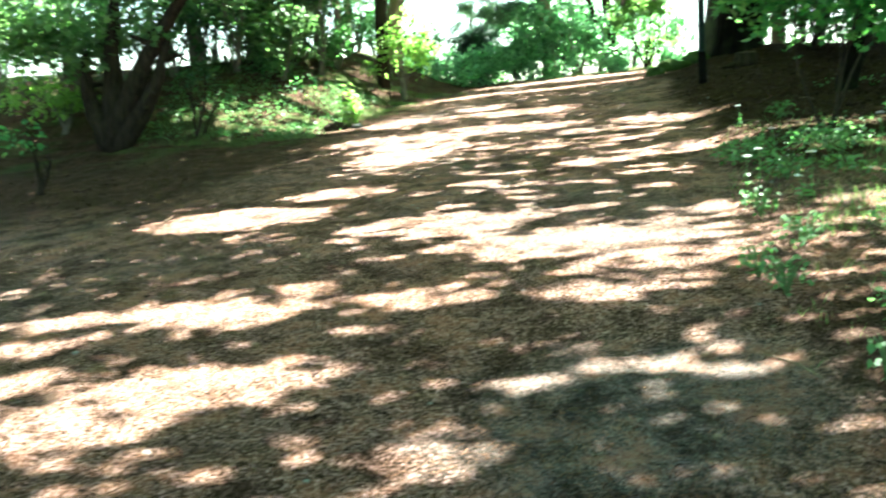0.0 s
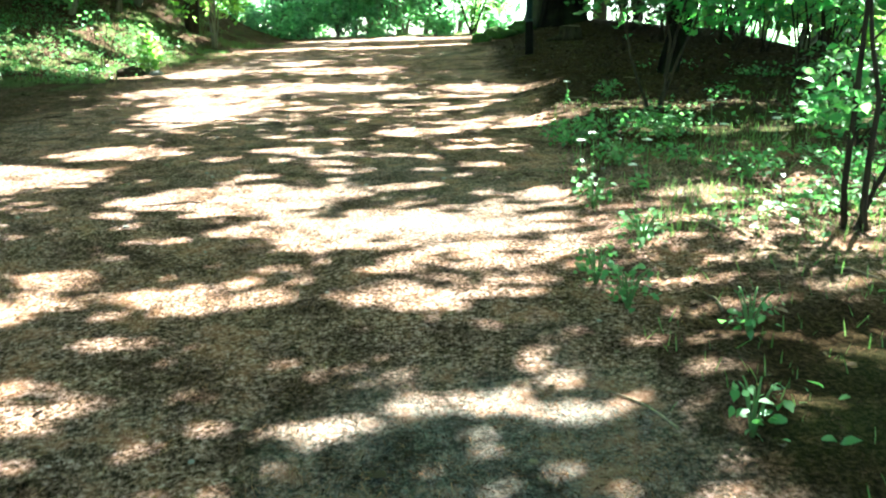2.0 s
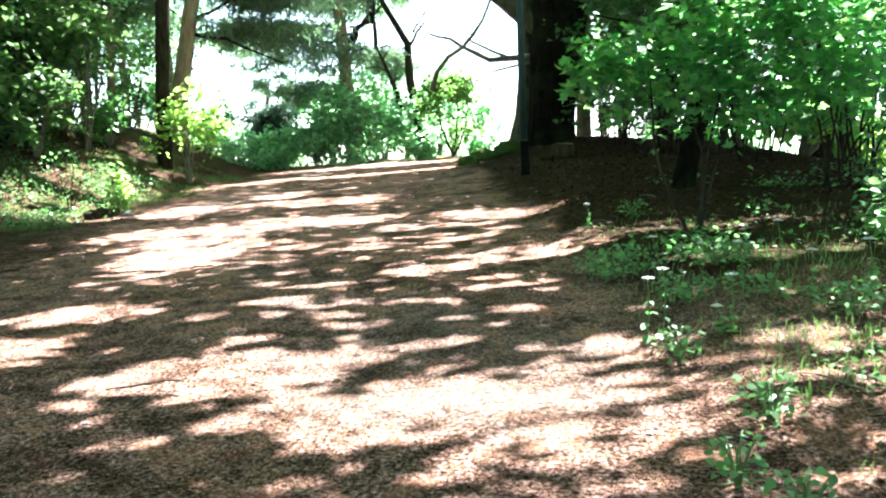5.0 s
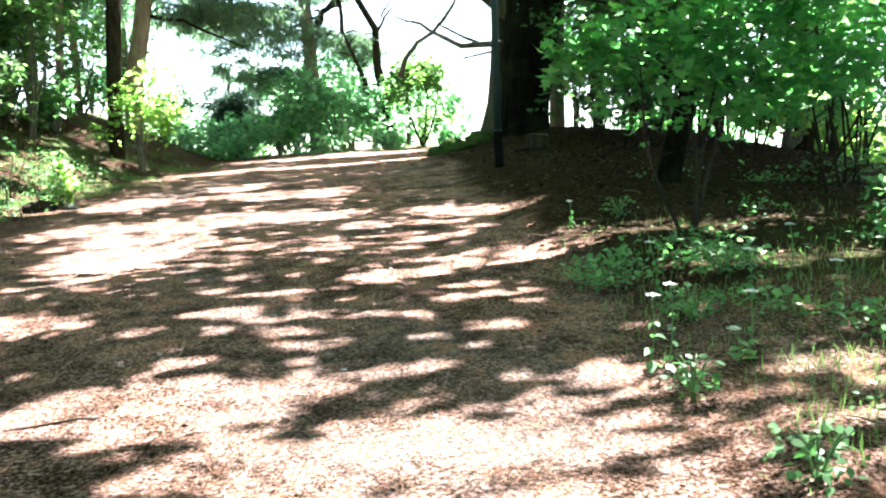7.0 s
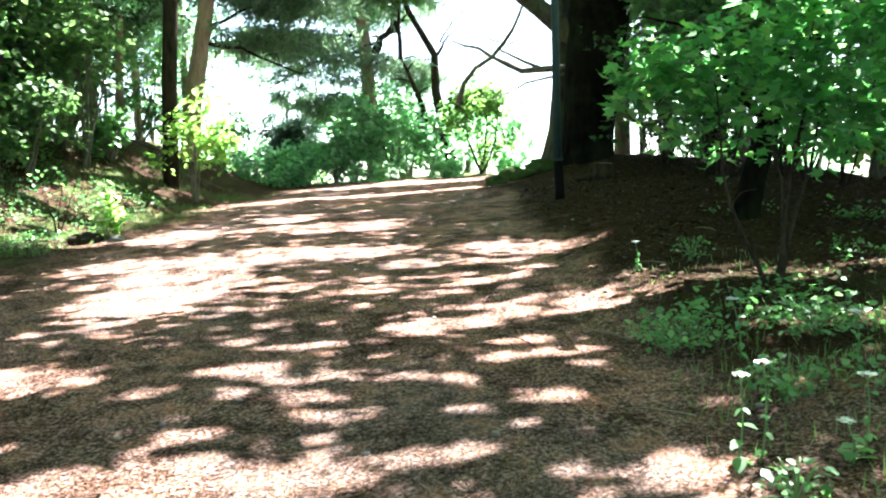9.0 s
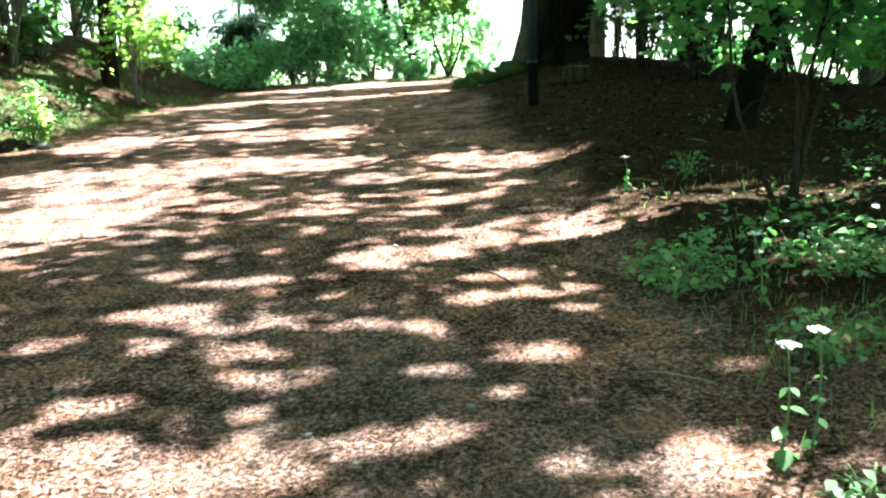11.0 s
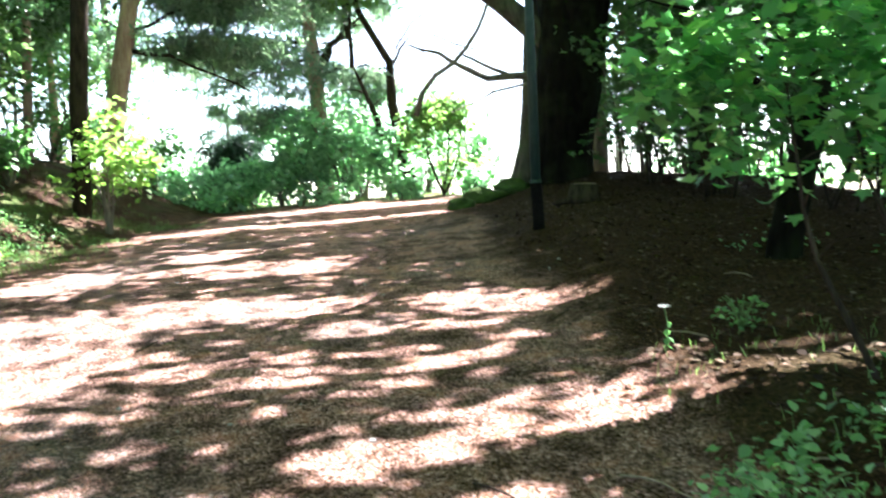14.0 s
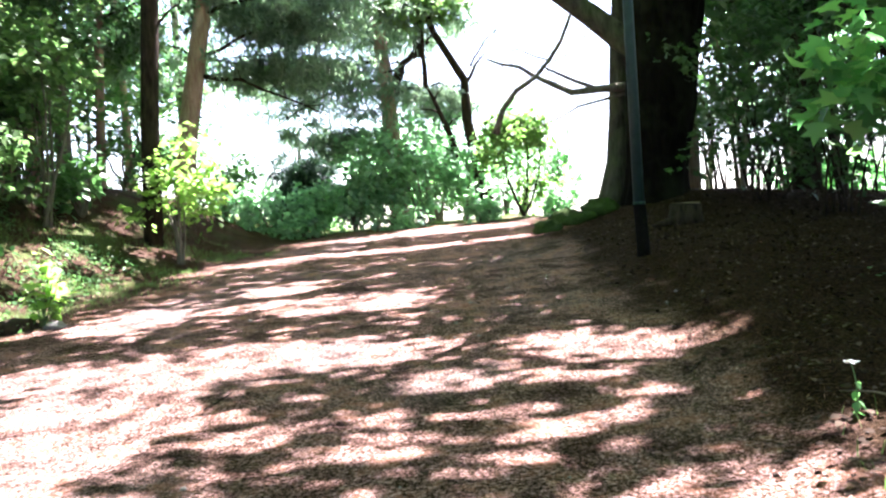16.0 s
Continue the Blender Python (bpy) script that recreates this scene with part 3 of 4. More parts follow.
trunk_tree("pine_tree", -6.3, 19, [(0, 0, -0.3), (0.05, 0, 1.2), (0.25, 0, 2.4), (0.45, 0, 3.6), (0.7, 0, 5.0), (1.0, 0, 7.5), (1.1, 0, 10)], 0.24, 0.12, BARK_RED,
           "slender pine with pinkish sunlit bark leaning over the path", [((0.45, 0, 4.0), (3.3, -0.3, 4.4), 0.06), ((0.5, 0, 4.3), (-1.6, 0.2, 5.0), 0.06), ((0.5, 0, 3.2), (2.6, 0.2, 4.0), 0.05), ((0.4, 0, 2.8), (3.0, 0.5, 1.9), 0.05)],
           [(6000, (2.4, 0.6, 4.6), (2.3, 1.5, 1.1), 70), (1800, (2.2, 0.8, 3.0), (1.8, 1.4, 0.5), 36), (2600, (2.3, 0.6, 3.9), (1.5, 1.2, 0.45), 34), (2400, (1.4, 0.4, 4.1), (1.5, 1.0, 0.6), 34), (2600, (1.7, 1.0, 3.0), (1.6, 0.9, 0.4), 34), (1800, (-1.2, 0.6, 3.6), (1.2, 1.0, 0.8), 26), (2400, (3.6, 0.8, 5.9), (2.2, 1.4, 1.1), 44), (5000, (-0.3, 0.5, 5.4), (2.2, 1.6, 1.3), 60)], NEEDLE, 0.26, SLIVER, 41)
trunk_tree("pine_tree", -5.70, 15.8, [(0, 0, -0.3), (0.02, 0, 2), (0.1, 0, 4), (0.15, 0, 7), (0.1, 0, 10)], 0.17, 0.13, BARK_DARK, "straight dark pine trunk at the wood's edge",
           [((0.1, 0, 4.4), (-1.8, 0, 5.2), 0.05), ((0.1, 0, 3.6), (0.7, 0.3, 4.3), 0.035)], [(3000, (-1.2, 0.5, 5.4), (2.0, 1.3, 0.9), 44)], NEEDLE, 0.26, SLIVER, 42)
trunk_tree("crooked_pine", -2.05, 21.6, [(0, 0, -0.3), (-0.05, 0, 1.2), (-0.15, 0, 2.4), (-0.2, 0, 3.3), (-0.32, 0, 4.2), (-0.42, 0, 5.2), (-0.5, 0, 7.5)], 0.22, 0.14, BARK_RED,
           "crooked pine with a kneed bough and orange bark", [((-0.18, 0, 3.2), (0.62, 0, 4.15), 0.16), ((0.55, 0, 4.0), (0.7, 0, 5.8), 0.12), ((-0.3, 0, 3.9), (-2.6, -0.3, 3.6), 0.06), ((-0.2, 0, 3.0), (1.6, -0.2, 3.2), 0.05), ((-0.3, 0, 3.5), (-2.9, -0.3, 2.4), 0.05)],
           [(4500, (-1.7, 0, 3.4), (2.4, 1.3, 1.1), 80), (2200, (0.9, 0.4, 2.9), (1.1, 1.0, 0.5), 30), (5500, (-0.3, 0.4, 4.9), (2.4, 1.5, 0.7), 60), (2600, (-1.6, 0.3, 2.2), (1.6, 1.0, 0.5), 34)], NEEDLE, 0.26, SLIVER, 43)
trunk_tree("forked_tree", 0.05, 21, [(0, 0, -0.3), (-0.06, 0, 0.6), (-0.18, 0, 1.1), (-0.42, 0, 2.2), (-0.45, 0, 3.2), (-1.1, 0, 4.3), (-1.7, 0, 5.8)], 0.20, 0.05, BARK_DARK,
           "dark crooked tree with twisting bare forks beyond the crest", [((-0.15, 0, 0.7), (-0.8, 0, 1.5), 0.1), ((-0.7, 0, 1.4), (-1.35, 0, 3.2), 0.09), ((-1.35, 0, 3.1), (-1.4, 0, 5.4), 0.07), ((-0.42, 0, 3.1), (0.05, 0, 3.9), 0.05), ((-0.3, 0, 3.5), (0.5, 0, 4.6), 0.03)],
           [(2200, (-1.5, 0.2, 5.2), (1.4, 0.8, 0.6), 40)], LEAF_CROWN, 0.16, OVAL, 44)
trunk_tree("leaning_tree", 3.40, 8.15, [(0, 0, -0.2), (0.02, 0, 0.12), (0.10, 0, 0.5), (0.26, 0.05, 1.0), (0.42, 0.1, 1.7), (0.5, 0.1, 2.8), (0.5, 0.2, 4.2)], 0.17, 0.09, BARK_SHADED,
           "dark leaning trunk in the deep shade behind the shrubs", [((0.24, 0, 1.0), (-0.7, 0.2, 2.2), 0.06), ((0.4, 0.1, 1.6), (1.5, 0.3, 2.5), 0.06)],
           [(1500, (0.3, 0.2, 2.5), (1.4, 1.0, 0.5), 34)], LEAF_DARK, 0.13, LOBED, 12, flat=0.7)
for i, (x, y, r, red, h) in enumerate(((-7.9, 17.2, 0.16, 0, 8), (-8.7, 17.6, 0.20, 1, 8), (-7.75, 18.3, 0.11, 1, 8), (-7.3, 22, 0.13, 0, 8), (-9.4, 16.2, 0.17, 0, 8), (-9.9, 18.5, 0.18, 1, 8), 
                                       (-8.3, 21, 0.12, 1, 8), (-10.6, 20, 0.2, 0, 8), (-11.8, 17.5, 0.2, 0, 8), (-13.2, 15.5, 0.22, 0, 9), (-12.6, 13.0, 0.2, 0, 9), (-15, 18, 0.2, 0, 9))):
    rr = random.Random(200 + i)
    lean = rr.uniform(-0.3, 0.3)
    trunk_tree("wood_tree", x, y, [(0, 0, -0.3), (lean * 0.2, 0, 1.5), (lean * 0.6, 0, 3.5), (lean, 0, h)], r, r * 0.55, (BARK_GREY, BARK_RED)[red], ("grey", "reddish")[red] + " slender trunk in the wood on the bank",
               [((lean * 0.5, 0, rr.uniform(2, 4)), (rr.uniform(-1.5, 1.5), 0.3, rr.uniform(3, 5)), 0.04) for _ in range(3)],
               [(900, (lean, 0, h * 0.42), (1.5, 1.2, 1.0), 26), (1700, (lean, 0, h * 0.66), (1.9, 1.5, 1.2), 40)], (LEAF_HAZY, LEAF_WOOD, LEAF_DARK)[i % 3], 0.115, OVAL, 220 + i, "trees of the wood", 0.5)
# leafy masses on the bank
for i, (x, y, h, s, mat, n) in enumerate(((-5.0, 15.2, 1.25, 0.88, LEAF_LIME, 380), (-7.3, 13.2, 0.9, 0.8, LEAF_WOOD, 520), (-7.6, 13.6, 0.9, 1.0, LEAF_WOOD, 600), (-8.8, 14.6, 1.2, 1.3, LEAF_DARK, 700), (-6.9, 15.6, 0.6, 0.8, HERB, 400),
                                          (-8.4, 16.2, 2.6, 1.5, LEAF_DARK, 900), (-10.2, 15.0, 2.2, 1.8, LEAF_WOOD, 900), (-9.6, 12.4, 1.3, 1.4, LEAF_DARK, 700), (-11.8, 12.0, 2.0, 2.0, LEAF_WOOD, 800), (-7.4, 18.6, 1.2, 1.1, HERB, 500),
                                          (-6.0, 20.6, 0.9, 0.9, HERB, 420), (-11.0, 10.4, 0.7, 1.1, LEAF_LIME, 300), (-13.5, 11.5, 1.6, 1.8, LEAF_WOOD, 600), (-8.2, 12.8, 2.4, 1.2, LEAF_WOOD, 600)) + ((-9.5, 17.0, 4.3, 1.8, LEAF_HAZY, 1200), (-8.0, 15.5, 3.9, 1.5, LEAF_WOOD, 1200), (-8.6, 19.5, 3.2, 1.8, LEAF_WOOD, 1300), (-8.3, 22.0, 2.9, 1.7, LEAF_WOOD, 1300), (-10.5, 21.5, 3.6, 2.5, LEAF_HAZY, 1600), (-6.9, 14.6, 2.6, 1.0, LEAF_WOOD, 600), (-13, 17, 3.5, 2.5, LEAF_WOOD, 1500)) + ((-8.4, 14.2, 2.6, 1.3, LEAF_WOOD, 1300), (-9.6, 13.6, 3.0, 1.6, LEAF_DARK, 1500), (-7.6, 15.2, 1.9, 1.0, LEAF_WOOD, 900), (-10.6, 16.4, 3.2, 1.8, LEAF_WOOD, 1400), (-8.8, 18.0, 2.4, 1.2, LEAF_WOOD, 1000), (-11.5, 20.0, 2.4, 2.2, LEAF_WOOD, 1700), (-13.5, 22.5, 3.0, 2.6, LEAF_HAZY, 1700), (-15.5, 18.5, 3.0, 2.6, LEAF_WOOD, 1500), (-11, 13.5, 3.6, 2.2, LEAF_HAZY, 1200))):
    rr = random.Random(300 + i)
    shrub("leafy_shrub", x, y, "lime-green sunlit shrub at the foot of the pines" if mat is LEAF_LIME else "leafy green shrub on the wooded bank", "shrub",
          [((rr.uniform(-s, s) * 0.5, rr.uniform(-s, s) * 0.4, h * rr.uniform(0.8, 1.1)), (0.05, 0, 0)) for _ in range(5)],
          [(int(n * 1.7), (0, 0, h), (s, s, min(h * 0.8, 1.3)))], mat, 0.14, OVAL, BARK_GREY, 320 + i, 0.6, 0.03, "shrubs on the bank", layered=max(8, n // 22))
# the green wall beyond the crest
for i, (x, y, h, s, mat, n) in enumerate(((-4.9, 20.4, 0.45, 0.9, LEAF_HAZY, 600), (-4.1, 21.2, 0.6, 0.9, LEAF_HAZY, 800), (-3.0, 20.5, 0.7, 0.9, LEAF_HAZY, 900), (-2.6, 21.0, 1.25, 1.1, LEAF_HAZY, 1500), (-1.5, 20.7, 1.25, 1.0, LEAF_HAZY, 1500),
                                          (-1.2, 22.6, 1.6, 1.3, LEAF_HAZY, 1300), (0.5, 22.6, 1.5, 0.9, LEAF_HAZY, 700), (-0.5, 20.7, 0.95, 0.8, LEAF_HAZY, 1000), (1.5, 21.4, 1.4, 0.7, LEAF_HAZY, 500), (1.4, 18.9, 0.3, 0.5, LEAF_HAZY, 260),
                                          (-5.9, 22.5, 0.5, 1.0, LEAF_HAZY, 700), (-2.2, 25.5, 1.8, 1.6, LEAF_HAZY, 900), (-3.9, 19.4, 0.3, 0.6, LEAF_HAZY, 350), (-7.2, 26, 0.7, 1.6, LEAF_HAZY, 600), (0.3, 26, 1.2, 1.5, LEAF_HAZY, 600),
                                          (-1.9, 19.6, 0.25, 0.6, LEAF_HAZY, 300), (-0.2, 19.5, 0.22, 0.5, LEAF_HAZY, 260))):
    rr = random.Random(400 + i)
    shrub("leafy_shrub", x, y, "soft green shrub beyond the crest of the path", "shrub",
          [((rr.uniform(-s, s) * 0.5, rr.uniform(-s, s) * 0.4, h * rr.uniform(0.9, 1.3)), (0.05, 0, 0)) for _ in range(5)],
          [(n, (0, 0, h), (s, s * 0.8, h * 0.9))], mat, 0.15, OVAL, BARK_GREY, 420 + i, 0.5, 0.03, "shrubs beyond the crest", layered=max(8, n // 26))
for i, (x, y, h, s, mat, n) in enumerate(((-9.6, 28, 2.6, 1.6, LEAF_HAZY, 1100), (-3.6, 28.5, 2.2, 1.6, LEAF_HAZY, 1000), (-1.8, 28, 2.2, 1.7, LEAF_HAZY, 1000), (0.2, 28.5, 1.6, 1.4, LEAF_HAZY, 800),
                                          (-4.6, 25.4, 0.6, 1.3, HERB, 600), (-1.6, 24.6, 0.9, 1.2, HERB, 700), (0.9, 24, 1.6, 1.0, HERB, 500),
                                          (6.6, 20.5, 3.8, 1.7, LEAF_DARK, 1300), (8.8, 19.5, 5.0, 2.0, LEAF, 1300), (7.6, 22.5, 4.8, 2.2, LEAF_HAZY, 1200), (10.5, 17, 5.0, 2.2, LEAF, 1200), (5.2, 22, 3.6, 1.3, LEAF_DARK, 800)) + ((5.3, 19.6, 5.2, 1.3, LEAF_DARK, 1700), (6.8, 18.2, 5.4, 1.7, LEAF_DARK, 2000), (6.3, 13.9, 4.6, 1.4, LEAF_DARK, 1500), (8.4, 15.2, 5.2, 1.8, LEAF_DARK, 1700), (7.0, 12.6, 0.8, 1.0, LEAF_LIME, 900), (8.6, 13.6, 1.0, 1.2, LEAF_LIME, 900), (10.6, 18.6, 1.3, 1.8, LEAF_LIME, 1100), (9.3, 14.6, 0.9, 1.4, LEAF_LIME, 800), (7.6, 20.4, 1.2, 1.6, LEAF, 1000), (12.8, 20.0, 1.8, 2.2, LEAF_LIME, 1200), (9.0, 23.0, 2.6, 2.2, LEAF_HAZY, 1200), (12.6, 25.0, 4.2, 2.8, LEAF_HAZY, 1500))):
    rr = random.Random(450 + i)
    # Lime bushes here stand in for a sunlit meadow; the sun is in their colour.
    shrub("leafy_tree", x, y, "lime-green bush standing in for sunlit meadow on the slope towards the lake" if mat is LEAF_LIME else "dark leafy young tree on the slope towards the lake" if x > 3 else "soft green young tree in the thicket beyond the crest", "tree",
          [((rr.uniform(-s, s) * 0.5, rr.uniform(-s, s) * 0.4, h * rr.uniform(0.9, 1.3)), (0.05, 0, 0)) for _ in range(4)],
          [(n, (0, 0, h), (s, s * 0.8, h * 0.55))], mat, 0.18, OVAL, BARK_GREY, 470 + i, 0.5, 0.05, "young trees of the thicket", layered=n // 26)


def screening_tree(x, y, h, seed):
    """A full tree added unseen behind the walker, closing off low sky light."""
    rg, rnd = np.random.RandomState(seed), random.Random(seed)
    t = thing("screening_tree", x, y, None, "unseen leafy tree added to screen low sky light", "tree", "trees of the surrounding wood")
    bm = bmesh.new()
    tube(bm, curve_pts((0, 0, -0.3), (rnd.uniform(-0.4, 0.4), 0, h), (0.1, 0.1, 0), 6, 0.05, rnd), [0.24 - 0.03 * i for i in range(7)], 10, 0.1, rnd)
    part("trunk", bm, BARK_GREY, t)
    for k in range(4):
        bb = bmesh.new()
        z = h * (0.35 + 0.14 * k)
        tube(bb, curve_pts((0, 0, z), (rnd.uniform(-2, 2), rnd.uniform(-2, 2), z + 1.2), (0, 0, 0.3), 5, 0.06, rnd), [0.08, 0.07, 0.055, 0.04, 0.03, 0.015], 6)
        part("bough", bb, BARK_GREY, t)
    part("crown", leaves(np.concatenate([tiers(rg, 1600, (0, 0, h * 0.75), (2.6, 2.6, h * 0.28), 40), tiers(rg, 900, (0, 0, h * 0.35), (2.4, 2.4, h * 0.22), 26)]), OVAL, 0.26, 0.5, 0.2, seed), LEAF_DARK, t)


# Ring of added trees, out of view, that deepens the shade on the ground.
for i, (x, y) in enumerate(((-14.5, -3.0), (-13.5, 3.0), (-14.0, 8.0), (-11.0, -8.5), (-6.5, -12.0), (-1.5, -13.0), (3.5, -12.0), (8.5, -10.0), (12.0, -5.0), (13.5, 1.0), (13.0, 7.5), (-17.5, 0.0), (-17.0, 6.0), (-4.0, -16.0), (6.0, -16.0), (-19.5, -6.0), (-15.5, -11.5), (-9.5, -15.5), (0.5, -18.0), (10.5, -14.5), (15.5, -9.0), (17.0, -2.0), (16.5, 4.0), (-20.0, 3.0), (-19.5, 10.0), (-18.0, 14.5), (16.0, 10.0))):
    screening_tree(x, y, 7.5 + 0.9 * (i % 3), 700 + i)
shrub("lime_tree", 0.80, 20, "small tree with a bright yellow-green rounded crown", "tree",
      [((0.1, 0, 1.7), (0.05, 0, 0)), ((-0.4, 0, 1.5), (-0.1, 0, 0)), ((0.45, 0, 1.6), (0.1, 0, 0))], [(1900, (-0.05, 0, 1.80), (0.85, 0.7, 0.42)), (260, (-0.7, 0, 1.35), (0.4, 0.4, 0.25)), (420, (0.5, 0, 0.7), (0.7, 0.5, 0.6))], LEAF_CROWN, 0.12, OVAL, BARK_DARK, 51, 0.6, 0.035, layered=26)
trunk_tree("fir_tree", -4.75, 23.0, [(0, 0, -0.3), (0, 0, 1.0), (0, 0, 2.6)], 0.12, 0.03, BARK_DARK, "dark blue-green young fir with drooping tips", [((0, 0, 1.2), (1.3, -0.3, 1.0), 0.03), ((0, 0, 1.5), (-1.2, -0.3, 1.3), 0.03)],
           [(3200, (0.1, -0.2, 1.55), (0.95, 0.7, 0.55), 34), (1800, (0.3, -0.5, 0.8), (1.0, 0.7, 0.35), 22)], NEEDLE_DARK, 0.26, SLIVER, 52)
trunk_tree("distant_tree", 4.2, 19.2, [(0, 0, -0.5), (0, 0, 2), (0.1, 0, 6)], 0.21, 0.14, BARK_GREY, "pale grey trunk behind the old tree", [((0, 0, 3), (1.6, 0, 3.8), 0.06)], [(900, (0.9, 0, 4.4), (2.0, 1.4, 0.9), 16)], LEAF_DARK, 0.16, OVAL, 53)
trunk_tree("distant_tree", 5.6, 16.8, [(0, 0, -0.5), (0.1, 0, 2), (0.4, 0, 6)], 0.24, 0.15, BARK_DARK, "dark trunk on the east slope", [((0.1, 0, 2.4), (-1.4, -0.5, 3.2), 0.06), ((0.2, 0, 3), (2, -0.4, 3.6), 0.06)],
           [(2400, (-0.2, 0, 3.3), (1.9, 1.5, 1.0), 50), (1700, (1.8, -0.6, 3.6), (1.8, 1.4, 1.1), 36), (1200, (0.2, 0, 4.8), (2.2, 1.5, 0.8), 30)], LEAF_DARK, 0.16, OVAL, 54)
trunk_tree("distant_tree", 7.6, 13.2, [(0, 0, -0.5), (0.1, 0, 2), (0.3, 0, 7)], 0.2, 0.12, BARK_DARK, "dark slender tree above the lake slope", [((0.1, 0, 3.0), (-1.6, -0.4, 4), 0.05)],
           [(2600, (-0.8, 0, 4.2), (2.4, 1.8, 1.4), 50)], LEAF, 0.16, OVAL, 55)

# unseen tall trees over the path, their leaves placed to dapple the ground
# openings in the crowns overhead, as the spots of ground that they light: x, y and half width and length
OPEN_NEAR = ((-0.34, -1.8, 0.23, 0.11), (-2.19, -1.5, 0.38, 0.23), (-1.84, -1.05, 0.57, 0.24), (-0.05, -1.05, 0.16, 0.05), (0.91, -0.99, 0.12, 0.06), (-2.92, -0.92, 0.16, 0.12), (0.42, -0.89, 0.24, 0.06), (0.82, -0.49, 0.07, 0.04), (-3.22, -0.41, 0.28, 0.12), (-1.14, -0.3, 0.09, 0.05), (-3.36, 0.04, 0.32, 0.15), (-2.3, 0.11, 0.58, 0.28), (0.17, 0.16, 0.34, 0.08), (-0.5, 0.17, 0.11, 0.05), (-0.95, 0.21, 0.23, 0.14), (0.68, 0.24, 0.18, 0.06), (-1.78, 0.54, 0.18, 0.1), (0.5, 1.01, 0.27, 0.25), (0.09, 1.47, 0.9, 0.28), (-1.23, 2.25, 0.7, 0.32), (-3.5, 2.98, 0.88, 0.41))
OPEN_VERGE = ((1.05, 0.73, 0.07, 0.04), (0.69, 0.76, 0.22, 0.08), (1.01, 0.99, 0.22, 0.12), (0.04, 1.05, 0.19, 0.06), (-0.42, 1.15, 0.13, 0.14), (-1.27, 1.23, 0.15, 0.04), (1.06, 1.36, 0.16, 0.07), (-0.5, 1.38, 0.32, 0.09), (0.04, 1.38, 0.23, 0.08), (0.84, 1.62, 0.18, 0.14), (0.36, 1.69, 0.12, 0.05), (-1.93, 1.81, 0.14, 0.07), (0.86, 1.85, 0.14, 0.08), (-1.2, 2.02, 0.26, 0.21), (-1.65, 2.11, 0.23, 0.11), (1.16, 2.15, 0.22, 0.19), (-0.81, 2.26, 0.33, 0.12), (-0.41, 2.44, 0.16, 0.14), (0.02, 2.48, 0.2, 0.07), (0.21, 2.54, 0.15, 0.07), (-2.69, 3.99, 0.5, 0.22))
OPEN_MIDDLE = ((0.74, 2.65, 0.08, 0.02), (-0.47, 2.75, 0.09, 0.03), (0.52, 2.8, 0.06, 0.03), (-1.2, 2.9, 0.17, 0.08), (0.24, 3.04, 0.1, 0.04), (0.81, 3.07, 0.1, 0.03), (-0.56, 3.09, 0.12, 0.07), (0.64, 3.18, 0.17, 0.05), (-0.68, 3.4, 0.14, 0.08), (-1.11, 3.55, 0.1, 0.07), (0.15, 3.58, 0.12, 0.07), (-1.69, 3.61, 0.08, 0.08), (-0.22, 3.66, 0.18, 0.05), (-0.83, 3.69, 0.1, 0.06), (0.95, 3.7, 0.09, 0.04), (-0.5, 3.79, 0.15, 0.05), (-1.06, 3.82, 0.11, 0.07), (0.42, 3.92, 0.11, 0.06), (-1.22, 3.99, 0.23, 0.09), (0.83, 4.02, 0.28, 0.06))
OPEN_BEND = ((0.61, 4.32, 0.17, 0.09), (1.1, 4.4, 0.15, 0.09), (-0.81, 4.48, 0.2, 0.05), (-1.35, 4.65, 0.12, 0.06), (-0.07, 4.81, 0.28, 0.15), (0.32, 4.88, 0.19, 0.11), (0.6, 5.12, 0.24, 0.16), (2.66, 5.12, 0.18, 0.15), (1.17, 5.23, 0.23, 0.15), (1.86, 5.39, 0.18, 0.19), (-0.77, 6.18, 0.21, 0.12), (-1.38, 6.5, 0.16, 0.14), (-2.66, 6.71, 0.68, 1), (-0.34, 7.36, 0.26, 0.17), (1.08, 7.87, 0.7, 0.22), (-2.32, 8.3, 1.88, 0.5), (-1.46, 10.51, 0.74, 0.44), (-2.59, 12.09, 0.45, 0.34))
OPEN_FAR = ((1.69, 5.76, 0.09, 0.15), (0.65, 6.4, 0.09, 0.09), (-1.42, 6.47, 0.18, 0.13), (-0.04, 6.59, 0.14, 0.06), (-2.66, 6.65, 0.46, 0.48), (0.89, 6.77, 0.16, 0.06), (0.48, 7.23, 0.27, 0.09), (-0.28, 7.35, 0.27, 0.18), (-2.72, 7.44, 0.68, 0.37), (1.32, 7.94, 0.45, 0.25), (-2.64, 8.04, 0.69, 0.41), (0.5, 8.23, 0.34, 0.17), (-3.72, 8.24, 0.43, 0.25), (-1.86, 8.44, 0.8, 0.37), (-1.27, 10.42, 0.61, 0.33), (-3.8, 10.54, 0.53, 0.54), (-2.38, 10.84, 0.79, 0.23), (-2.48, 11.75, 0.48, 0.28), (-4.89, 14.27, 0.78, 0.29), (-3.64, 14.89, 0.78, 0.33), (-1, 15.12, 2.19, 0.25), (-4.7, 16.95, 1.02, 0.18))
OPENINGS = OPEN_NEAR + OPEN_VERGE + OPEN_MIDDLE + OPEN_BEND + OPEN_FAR


